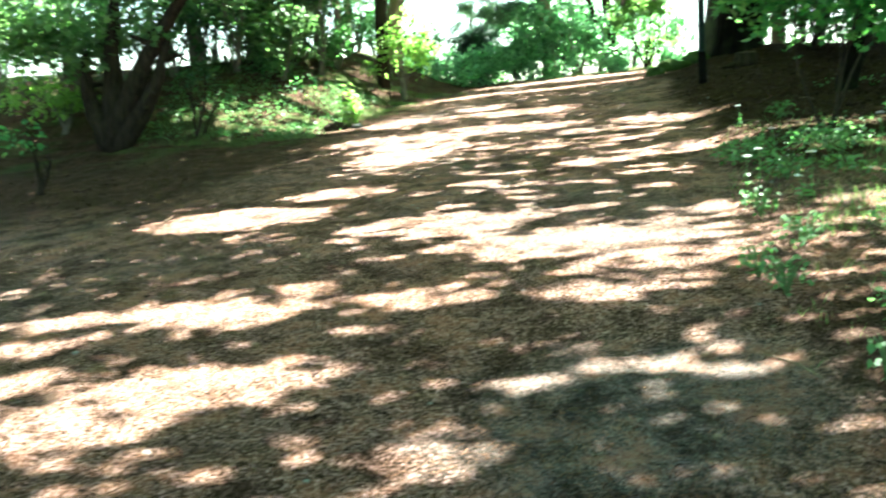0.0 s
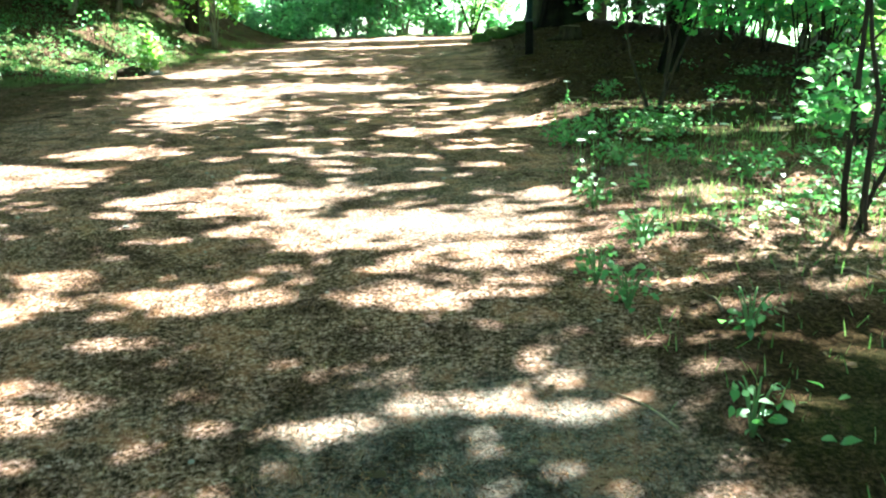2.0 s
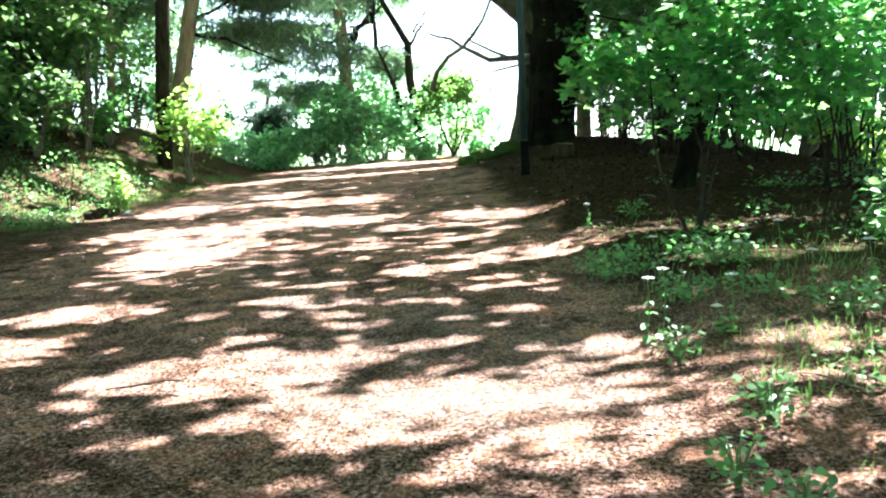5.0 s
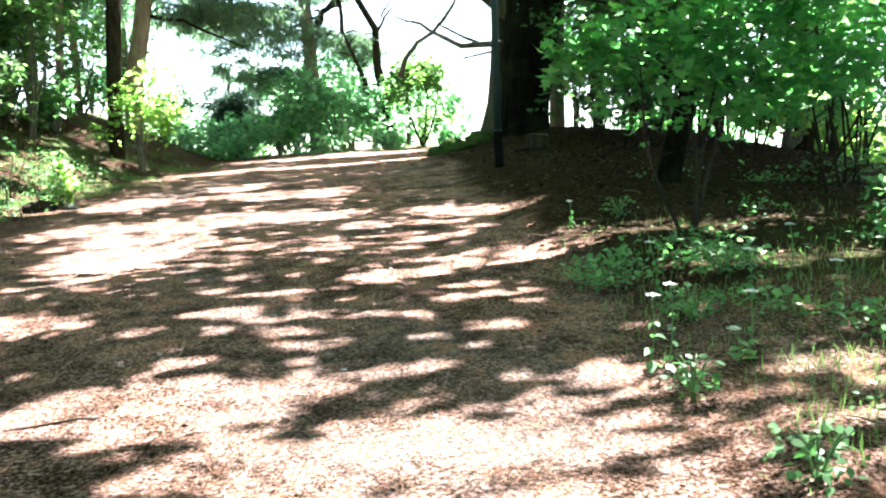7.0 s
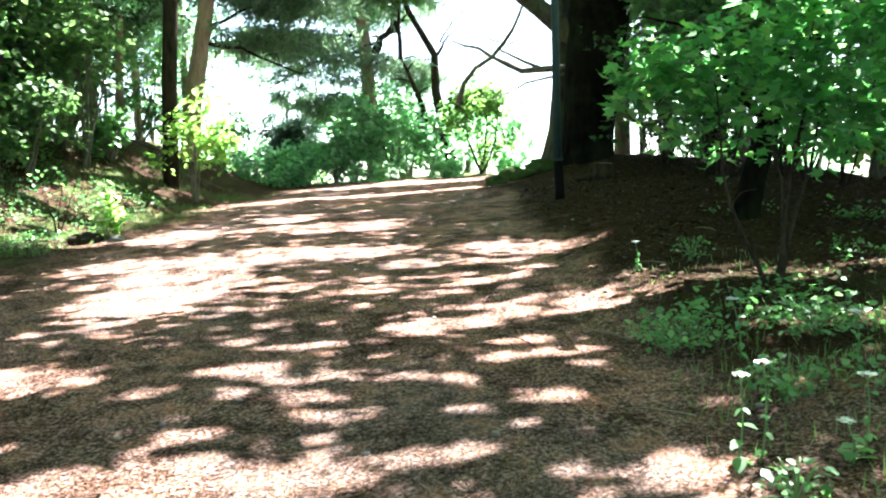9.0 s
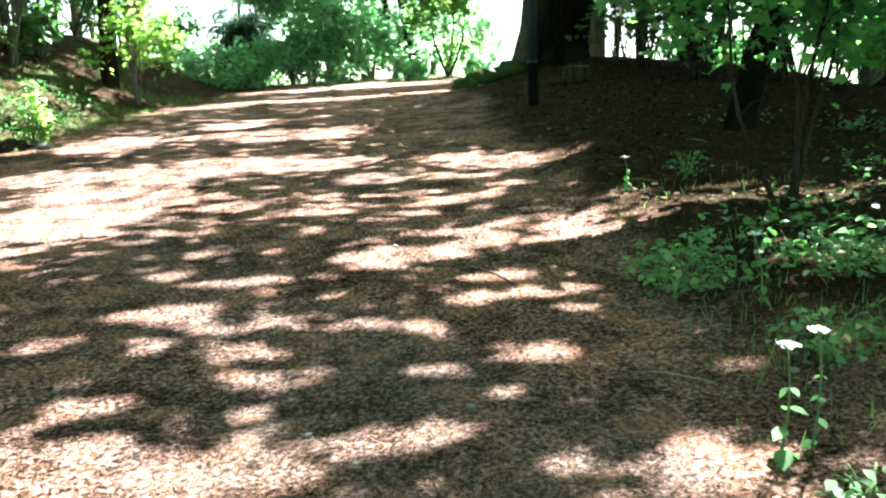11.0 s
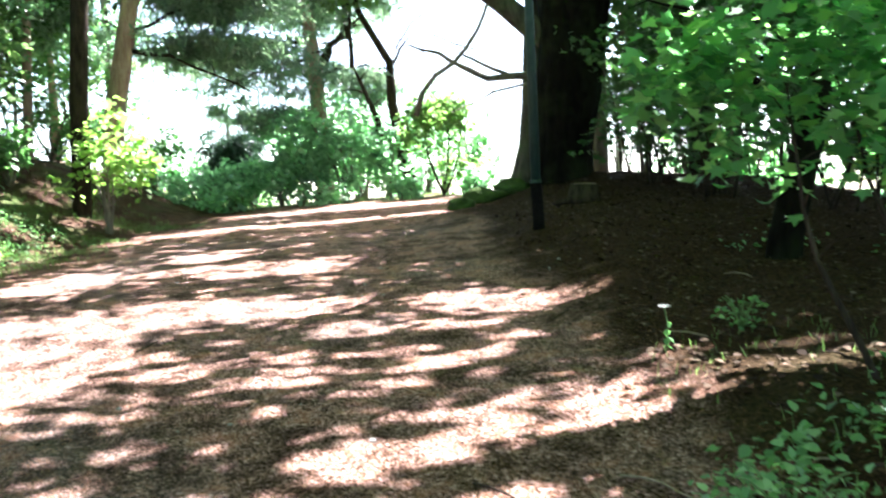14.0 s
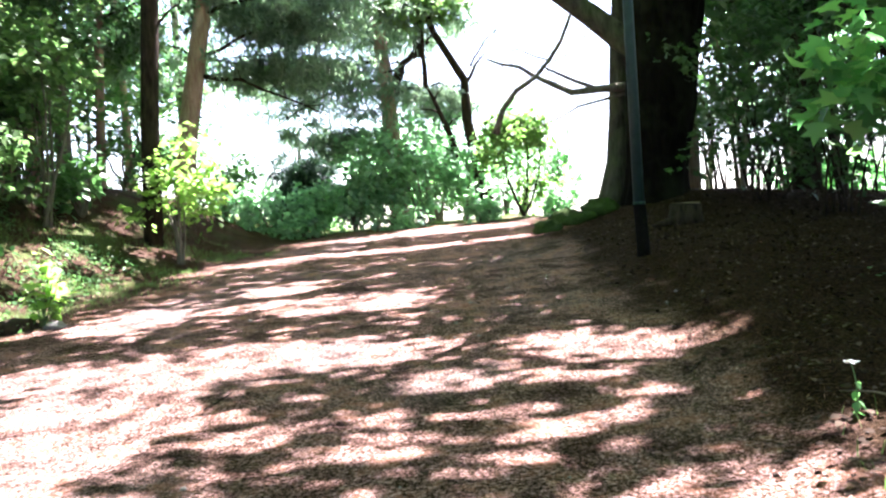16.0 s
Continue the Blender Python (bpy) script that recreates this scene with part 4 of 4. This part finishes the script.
def lit(x, y):
    """How open the canopy is over a spot of ground, 0 to 1."""
    v = 0.40 * noise.noise((x * 0.5, y * 1.5, 11)) + 0.7 * noise.noise((x * 1.9, y * 7.5, 12)) + 0.7 * noise.noise((x * 3.6, y * 14.0, 13))
    v -= 0.36 * sstep(2.3, 2.5, y) * (1 - sstep(4.6, 5.2, y)) + 0.25 * sstep(-0.9, -0.3, x) * (1 - sstep(-0.2, 0.4, y))
    v -= 0.25 * sstep(-1.0, -0.4, x) * sstep(8.6, 9.4, y) + 0.2 * sstep(-1.2, -1.8, x) * sstep(0.4, 0.7, y) * (1 - sstep(1.5, 1.8, y))
    v += 0.13 * sstep(4.9, 5.4, y) * (1 - sstep(7.2, 7.8, y)) + 0.16 * sstep(0.2, 0.7, y) * (1 - sstep(2.1, 2.4, y)) * sstep(-1.0, -0.5, x)
    v = 0.92 * sstep(0.12, 0.30, v)
    torn = 0.75 + 0.5 * noise.noise((x * 1.4, y * 6.0, 14)) + 0.45 * noise.noise((x * 3, y * 12, 15))
    right = x - edge_right(y)
    v = max(v, (0.80 - 0.5 * sstep(2.2, 2.4, y) * (1 - sstep(4.4, 4.8, y))) * sstep(-0.05, 0.45, noise.noise((x * 4.2, y * 13.0, 19)) + 0.5 * noise.noise((x * 8.0, y * 26.0, 20))))
    v *= 1 - 0.92 * sstep(-0.3, 0.4, right) * sstep(5.6, 6.2, y)
    v *= 1 - 0.95 * sstep(0.0, 0.35, right) * sstep(2.3, 2.7, y) * (1 - sstep(4.4, 4.8, y))
    v *= 1 - 0.8 * sstep(-3.1, -3.9, x) * sstep(1.2, 2.2, y) * (1 - sstep(6.4, 7.0, y))
    v *= 1 - 0.93 * sstep(-4.0, -5.2, x) * (1 - sstep(9.8, 10.4, y)) * sstep(2, 3.5, y)
    rag = 0.9 * noise.noise((x * 3.2, y * 13.0, 17)) + 0.7 * noise.noise((x * 7.0, y * 26.0, 18))
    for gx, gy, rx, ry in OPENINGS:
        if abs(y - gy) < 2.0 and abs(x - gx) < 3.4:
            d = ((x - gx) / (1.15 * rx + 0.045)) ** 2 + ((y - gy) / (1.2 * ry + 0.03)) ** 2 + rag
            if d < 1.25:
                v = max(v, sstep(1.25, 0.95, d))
    verge = sstep(1.1, 1.4, x) * sstep(0.1, 0.7, y) * (1 - sstep(2.0, 2.3, y))
    v = max(v, verge * sstep(0.42, 0.62, torn - 0.2))
    v = max(v, 0.7 * sstep(1.2, 1.5, x) * sstep(-2.4, -1.8, y) * (1 - sstep(0.1, 0.7, y)) * sstep(0.55, 0.8, torn))
    v = max(v, sstep(1.3, 0.8, ((x - 3.1) / 2.0) ** 2 + ((y - 5.15) / 0.34) ** 2) * sstep(0.4, 0.7, torn))
    v = max(v, 0.9 * sstep(-4.6, -5.2, x) * sstep(10.2, 10.8, y) * sstep(0.1, 0.4, noise.noise((x * 1.2, y * 1.6, 16)) + 0.4))
    v = max(v, 0.9 * sstep(1.6, 2.2, x) * sstep(3.4, 3.8, y) * (1 - sstep(5.0, 5.4, y)) * sstep(0.2, 0.5, torn), 0.3 * sstep(0.1, 0.3, right) * sstep(2.2, 2.5, y) * (1 - sstep(3.6, 4.0, y)) * sstep(0.5, 0.8, torn))
    v *= sstep(0.7, 1.1, ((x + 5.7) / 1.7) ** 2 + ((y - 8.9) / 0.85) ** 2)
    v = max(v, sstep(1.2, 0.8, ((x + 5.15) / 0.5) ** 2 + ((y - 10.5) / 0.4) ** 2))
    return max(v, sstep(17.0, 17.5, y + 0.3 * torn))


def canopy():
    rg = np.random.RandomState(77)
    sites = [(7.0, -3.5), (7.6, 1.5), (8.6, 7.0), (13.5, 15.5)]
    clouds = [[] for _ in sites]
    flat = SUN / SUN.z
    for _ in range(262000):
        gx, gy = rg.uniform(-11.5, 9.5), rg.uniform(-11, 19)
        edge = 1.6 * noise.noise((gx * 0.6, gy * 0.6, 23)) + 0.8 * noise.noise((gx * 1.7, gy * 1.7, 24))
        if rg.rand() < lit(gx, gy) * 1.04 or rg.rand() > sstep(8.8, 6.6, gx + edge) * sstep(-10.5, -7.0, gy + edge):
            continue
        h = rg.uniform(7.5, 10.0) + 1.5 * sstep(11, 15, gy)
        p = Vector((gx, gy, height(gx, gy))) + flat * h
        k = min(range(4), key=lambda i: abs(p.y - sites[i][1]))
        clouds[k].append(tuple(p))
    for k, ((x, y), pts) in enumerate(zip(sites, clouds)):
        t = thing("canopy_tree", x, y, None, "unseen tall tree, its leaves placed to dapple and shade the path", "tree", "tall trees along the path")
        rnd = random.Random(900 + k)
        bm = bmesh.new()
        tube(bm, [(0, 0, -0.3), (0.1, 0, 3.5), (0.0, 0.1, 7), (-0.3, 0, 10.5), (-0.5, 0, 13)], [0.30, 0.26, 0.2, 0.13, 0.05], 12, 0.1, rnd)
        part("trunk", bm, BARK_SHADED, t)
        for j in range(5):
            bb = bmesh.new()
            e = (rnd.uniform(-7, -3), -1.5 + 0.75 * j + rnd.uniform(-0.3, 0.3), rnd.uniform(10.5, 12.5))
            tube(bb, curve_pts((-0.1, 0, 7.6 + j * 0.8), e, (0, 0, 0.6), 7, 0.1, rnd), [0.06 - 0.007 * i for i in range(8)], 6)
            part("bough", bb, BARK_SHADED, t)
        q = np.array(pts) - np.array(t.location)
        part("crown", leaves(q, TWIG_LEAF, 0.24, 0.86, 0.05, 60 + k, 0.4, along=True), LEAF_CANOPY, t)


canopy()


# ---- post, stump, rocks, fallen wood ----
def metal_post(x, y):
    t = thing("metal_post", x, y, lie(x, y) - 0.1, "slim dark green metal post with a black foot sleeve", "post")
    bm = bmesh.new()
    tube(bm, [(0, 0, 0.6), (-0.03, 0, 2.6), (-0.09, 0, 6.5)], [0.060, 0.056, 0.05], 16)
    part("shaft", bm, PAINT, t)
    bm = bmesh.new()
    tube(bm, [(0.03, 0, 0), (0.028, 0, 0.2), (0.008, 0, 0.60), (0.004, 0, 0.66)], [0.074, 0.071, 0.069, 0.067], 16, 0.03)
    part("sleeve", bm, SLEEVE, t, "black rubber sleeve at the foot")
    bm = bmesh.new()
    tube(bm, [(0.001, 0, 0.655), (0, 0, 0.69)], [0.07, 0.068], 16)
    part("collar", bm, PAINT, t)


metal_post(1.65, 11.0)


def stump(x, y):
    t = thing("tree_stump", x, y, lie(x, y) - 0.05, "low dark weathered tree stump below the old tree", "stump")
    bm = bmesh.new()
    tube(bm, [(0, 0, 0), (0, 0, 0.12), (0.01, 0, 0.3)], [0.28, 0.23, 0.21], 18, 0.12)
    part("body", bm, BARK_DARK, t)
    bm = bmesh.new()
    tube(bm, [(0.01, 0, 0.298), (0.01, 0, 0.315)], [0.19, 0.185], 18, 0.08)
    part("cut_face", bm, WOOD, t)
    bm = bmesh.new()
    tube(bm, [(-0.15, -0.1, 0.1), (-0.33, -0.16, 0.05), (-0.48, -0.2, 0.02)], [0.06, 0.045, 0.02], 8, 0.1)
    part("root", bm, BARK_DARK, t)


stump(2.66, 13.25)


def lump(name, x, y, r, mat, label, category, seed):
    bm = bmesh.new()
    bmesh.ops.create_icosphere(bm, subdivisions=3, radius=1)
    for v in bm.verts:
        k = 1 + 0.45 * noise.noise(v.co * 1.3 + Vector((seed, 0, 0))) + 0.15 * noise.noise(v.co * 4 + Vector((0, seed, 0)))
        v.co = Vector((v.co.x * r[0], v.co.y * r[1], v.co.z * r[2])) * k
    for f in bm.faces:
        f.smooth = True
    ob = part(name, bm, mat, None)
    ob.location = (x, y, lie(x, y) + r[2] * 0.25)
    ob.rotation_euler = (0, 0, seed)
    return tagged(ob, label, category)


lump("mossy_mound", 1.35, 15.6, (0.42, 0.3, 0.2), MOSS, "dark mossy hummock at the path's edge", "hummock", 3)
lump("mossy_mound", 0.95, 15.2, (0.28, 0.22, 0.14), MOSS, "small mossy hummock at the path's edge", "hummock", 5)
lump("mossy_mound", 1.9, 15.9, (0.4, 0.3, 0.18), MOSS, "mossy root hump below the old tree", "hummock", 8)
lump("rock", -5.16, 10.66, (0.26, 0.16, 0.11), BARK_DARK, "dark clod beside the seedling", "clod", 4)
lump("rock", -4.75, 10.7, (0.13, 0.10, 0.06), STONE, "pale stone beside the seedling", "stone", 9)


# ---- undergrowth ----
def scatter(rg, n, x0, x1, y0, y1, keep):
    out = []
    for _ in range(n):
        x, y = rg.uniform(x0, x1), rg.uniform(y0, y1)
        if rg.rand() < keep(x, y):
            out.append((x, y, lie(x, y)))
    return out


def patchy(x, y, seed, scale=1.1):
    return 0.5 + 0.9 * noise.noise((x * scale, y * scale, seed)) + 0.4 * noise.noise((x * scale * 3, y * scale * 3, seed + 1))


def ground_cover():
    rg = np.random.RandomState(9)
    right = lambda x, y: x - edge_right(y)

    def herb_zone(x, y):
        return sstep(-0.05, 0.5, right(x, y)) * sstep(0.62, 0.92, patchy(x, y, 21)) * (0.2 + 0.8 * sstep(-0.3, 0.7, y)) * (1 - sstep(4.6, 5.6, y) * (1 - 0.8 * sstep(3.0, 3.6, x)))
    base = scatter(rg, 9000, 1.0, 6.5, -3, 9, lambda x, y: herb_zone(x, y) * (0.45 + 0.55 * sstep(1.6, 2.6, y)))
    base += scatter(rg, 3600, -9.5, -4.4, 9.8, 14.5, lambda x, y: sstep(-4.7, -5.6, x) * sstep(0.3, 0.6, patchy(x, y, 24)))
    pts = [(x + rg.normal(0, 0.05), y + rg.normal(0, 0.05), z + abs(rg.normal(0.05, 0.05))) for x, y, z in base for _ in range(3)]
    tagged(part("low_herbs", leaves(pts, OVAL, 0.05, 0.6, -0.1, 2, 0.5), HERB, None), "low green herbs and seedlings carpeting the verge", "undergrowth", kind="stuff")
    grass = scatter(rg, 26000, 1.0, 6.5, -2.5, 6, lambda x, y: sstep(0.0, 0.6, right(x, y)) * (0.12 + 0.9 * sstep(0.35, 0.8, patchy(x, y, 31))) * (1 - 0.8 * sstep(2.6, 4.5, y)) * (0.2 + 0.8 * sstep(-0.3, 0.7, y)))
    bank = scatter(rg, 34000, -9, -3.6, 9.5, 17, lambda x, y: sstep(-4.5, -5.6, x - 0.3 * max(0, y - 11)) * sstep(0.35, 0.8, patchy(x, y, 33)))
    crest = scatter(rg, 5000, -6, 1.6, 17.6, 22, lambda x, y: sstep(19.6, 20.4, y + 0.6 * patchy(x, y, 34)))
    tagged(part("grass", leaves(grass + bank + crest, BLADE, 0.062, 0.5, 0, 3, 0.6, True), GRASS, None), "thin grass along the verge and the bank", "grass", kind="stuff")
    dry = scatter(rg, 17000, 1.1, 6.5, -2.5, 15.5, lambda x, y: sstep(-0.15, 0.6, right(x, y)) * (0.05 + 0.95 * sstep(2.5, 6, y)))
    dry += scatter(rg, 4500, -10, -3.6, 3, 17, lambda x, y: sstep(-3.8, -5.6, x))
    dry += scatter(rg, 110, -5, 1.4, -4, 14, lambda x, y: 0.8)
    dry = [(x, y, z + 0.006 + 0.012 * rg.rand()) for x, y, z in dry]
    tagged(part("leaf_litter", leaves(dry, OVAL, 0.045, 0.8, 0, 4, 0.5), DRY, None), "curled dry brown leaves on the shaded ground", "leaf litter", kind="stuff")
    straw = scatter(rg, 110000, -5.0, 1.9, -3.6, 8, lambda x, y: sstep(0.25, 0.85, patchy(x, y, 41, 0.8)) * (1 - 0.7 * sstep(3, 8, y)))
    straw = [(x, y, z + 0.003 + 0.006 * rg.rand()) for x, y, z in straw]
    bits = scatter(rg, 95000, -5.0, 3.2, -3.8, 8.5, lambda x, y: (0.35 + 0.65 * sstep(0.3, 0.8, patchy(x, y, 43, 1.3))) * (1 - 0.6 * sstep(3, 8, y)))
    bits = [(x, y, z + 0.002 + 0.004 * rg.rand()) for x, y, z in bits]
    tagged(part("debris", leaves(bits, SLIVER, 0.034, 0.9, 0, 6, 0.6), DEBRIS, None), "dark crumbs of bark and needles on the soil", "debris", kind="stuff")
    tagged(part("pine_straw", leaves(straw, STRAW_SHAPE, 0.065, 0.93, 0, 5, 0.4), STRAW, None), "fallen rusty pine needles strewn over the path", "pine needles", kind="stuff")


ground_cover()


def pebbles_and_twigs():
    rg, rnd = np.random.RandomState(12), random.Random(12)
    made = []
    for k in range(4):
        bm = bmesh.new()
        bmesh.ops.create_icosphere(bm, subdivisions=1, radius=1)
        for v in bm.verts:
            v.co *= 1 + 0.3 * (rnd.random() - 0.5)
            v.co.z *= 0.6
        me = bpy.data.meshes.new("pebble")
        bm.to_mesh(me)
        bm.free()
        me.materials.append((STONE, BARK_DARK, WOOD, STONE)[k])
        made.append(me)
    for i in range(150):
        x, y = rg.uniform(-4, 1.8), rg.uniform(-3, 11)
        ob = new("pebble", made[i % 4])
        s = rg.uniform(0.008, 0.02)
        ob.location, ob.scale = (x, y, lie(x, y) + s * 0.3), (s, s * 1.3, s)
        ob.rotation_euler = (0, 0, rg.uniform(0, 6))
        tagged(ob, ("small grey pebble on the path", "dark cone scrap lying on the path", "chip of bark on the path", "small grey pebble on the path")[i % 4], "pebble", "pebbles on the path")
    for i in range(46):
        x, y = (rg.uniform(1.2, 3.5), rg.uniform(-2.5, 8)) if i % 3 else (rg.uniform(-5, 1.2), rg.uniform(-2, 9))
        a, ln = rg.uniform(0, 6.28), rg.uniform(0.12, 0.45)
        bm = bmesh.new()
        e = (math.cos(a) * ln, math.sin(a) * ln, lie(x + math.cos(a) * ln, y + math.sin(a) * ln) - lie(x, y))
        tube(bm, curve_pts((0, 0, 0), e, (0.02, 0.02, 0.008), 4, 0.008, rnd), [0.007, 0.0065, 0.006, 0.005, 0.003], 5)
        ob = part("twig", bm, WOOD if i % 2 else BARK_DARK, None)
        ob.location = (x, y, lie(x, y) + 0.008)
        tagged(ob, "dry fallen twig on the ground", "twig", "fallen twigs")


pebbles_and_twigs()


def floret_mesh():
    """A cupped white flower of five joined petals."""
    bm = bmesh.new()
    heart = bm.verts.new((0, 0, -0.004))
    rim = [bm.verts.new(((0.013 if k % 2 else 0.006) * math.cos(k * math.pi / 5), (0.013 if k % 2 else 0.006) * math.sin(k * math.pi / 5), 0.003 if k % 2 else 0.0)) for k in range(10)]
    for k in range(10):
        bm.faces.new((heart, rim[k], rim[(k + 1) % 10]))
    me = bpy.data.meshes.new("floret")
    bm.to_mesh(me)
    bm.free()
    me.materials.append(PETAL)
    return me


FLORET = floret_mesh()


def white_flower(x, y, h, seed, label):
    """A tall flowering herb: stem, pairs of leaves, a flat white head."""
    rnd = random.Random(seed)
    t = thing("white_flower", x, y, None, label, "flower", "white flowers on the verge")
    top = Vector((rnd.uniform(-0.05, 0.05), rnd.uniform(-0.05, 0.05), h))
    bm = bmesh.new()
    p = curve_pts((0, 0, -0.02), top, (0.02, 0, 0), 6)
    tube(bm, p, [0.006, 0.0055, 0.005, 0.005, 0.004, 0.004, 0.003], 5)
    part("stem", bm, STEM, t)
    me = leaves([(0, 0, 0)], OVAL, 0.075, 0.8, 0.4, seed)
    me.materials.append(HERB)
    for k in range(8):
        ob = part("leaf", me, None, t)
        ob.location = p[1 + k // 2] if k < 8 else p[5]
        ob.rotation_euler = (rnd.uniform(-0.3, 0.3), rnd.uniform(-0.3, 0.3), k * 1.9)
        ob.scale = [1.15 - 0.08 * k] * 3
    for k in range(16):
        ob = part("floret", FLORET, None, t, "small white flower of the head")
        r, w = 0.034 * math.sqrt(k / 16), k * 2.4
        ob.location = top + Vector((r * math.cos(w), r * math.sin(w), 0.010 - 6 * r * r + rnd.uniform(-0.003, 0.003)))
        ob.rotation_euler = (rnd.uniform(-0.5, 0.5), rnd.uniform(-0.5, 0.5), rnd.uniform(0, 6))
        ob.scale = [rnd.uniform(0.8, 1.2)] * 3


for i, (x, y, h) in enumerate(((1.32, 2.17, 0.38), (1.42, 2.17, 0.41), (1.80, 2.1, 0.34), (1.74, 2.05, 0.17), (2.2, 3.0, 0.3), (1.75, 3.4, 0.33), (2.45, 2.5, 0.32), (1.7, 5.9, 0.25), (2.6, 3.3, 0.35), (2.9, 2.6, 0.35))):
    white_flower(x, y, h, 500 + i, "tall herb with a white flower head beside the path")


def herb_clump(x, y, s, n, seed, mat, label):
    rg = np.random.RandomState(seed)
    t = thing("herb_clump", x, y, None, label, "herb", "herb clumps on the verge")
    for k in range(6):
        a = 6.28 * k / 6
        e = (s * 0.6 * math.cos(a), s * 0.6 * math.sin(a), 0.2)
        bm = bmesh.new()
        tube(bm, curve_pts((0, 0, -0.02), e, (0, 0, 0.05), 4), [0.006, 0.005, 0.005, 0.004, 0.003], 5)
        part("stem", bm, STEM, t)
    pts = blob(rg, int(n * 1.5), (0, 0, 0.11), (s, s, 0.12), 0.3)
    pts[:, 2] = np.maximum(pts[:, 2], 0.02)
    part("foliage", leaves(pts, OVAL, 0.042, 0.55, 0.1, seed), mat, t)


for i, (x, y, s, n, mat) in enumerate(((1.50, 3.75, 0.33, 190, HERB), (2.25, 3.6, 0.34, 190, HERB), (1.75, 2.75, 0.22, 90, HERB), (1.4, 1.75, 0.14, 45, HERB), (2.6, 2.2, 0.26, 110, HERB), (1.3, 0.0, 0.16, 45, HERB),
                                       (1.2, 0.35, 0.14, 40, HERB), (1.75, -0.4, 0.14, 24, HERB), (1.5, -1.2, 0.11, 16, HERB), (2.9, 1.4, 0.35, 150, HERB), (2.2, 6.0, 0.2, 50, HERB), (1.55, 0.9, 0.2, 60, HERB), (3.3, 2.0, 0.4, 160, LEAF))):
    herb_clump(x, y, s, n, 600 + i, mat, "low clump of green herbs on the verge")
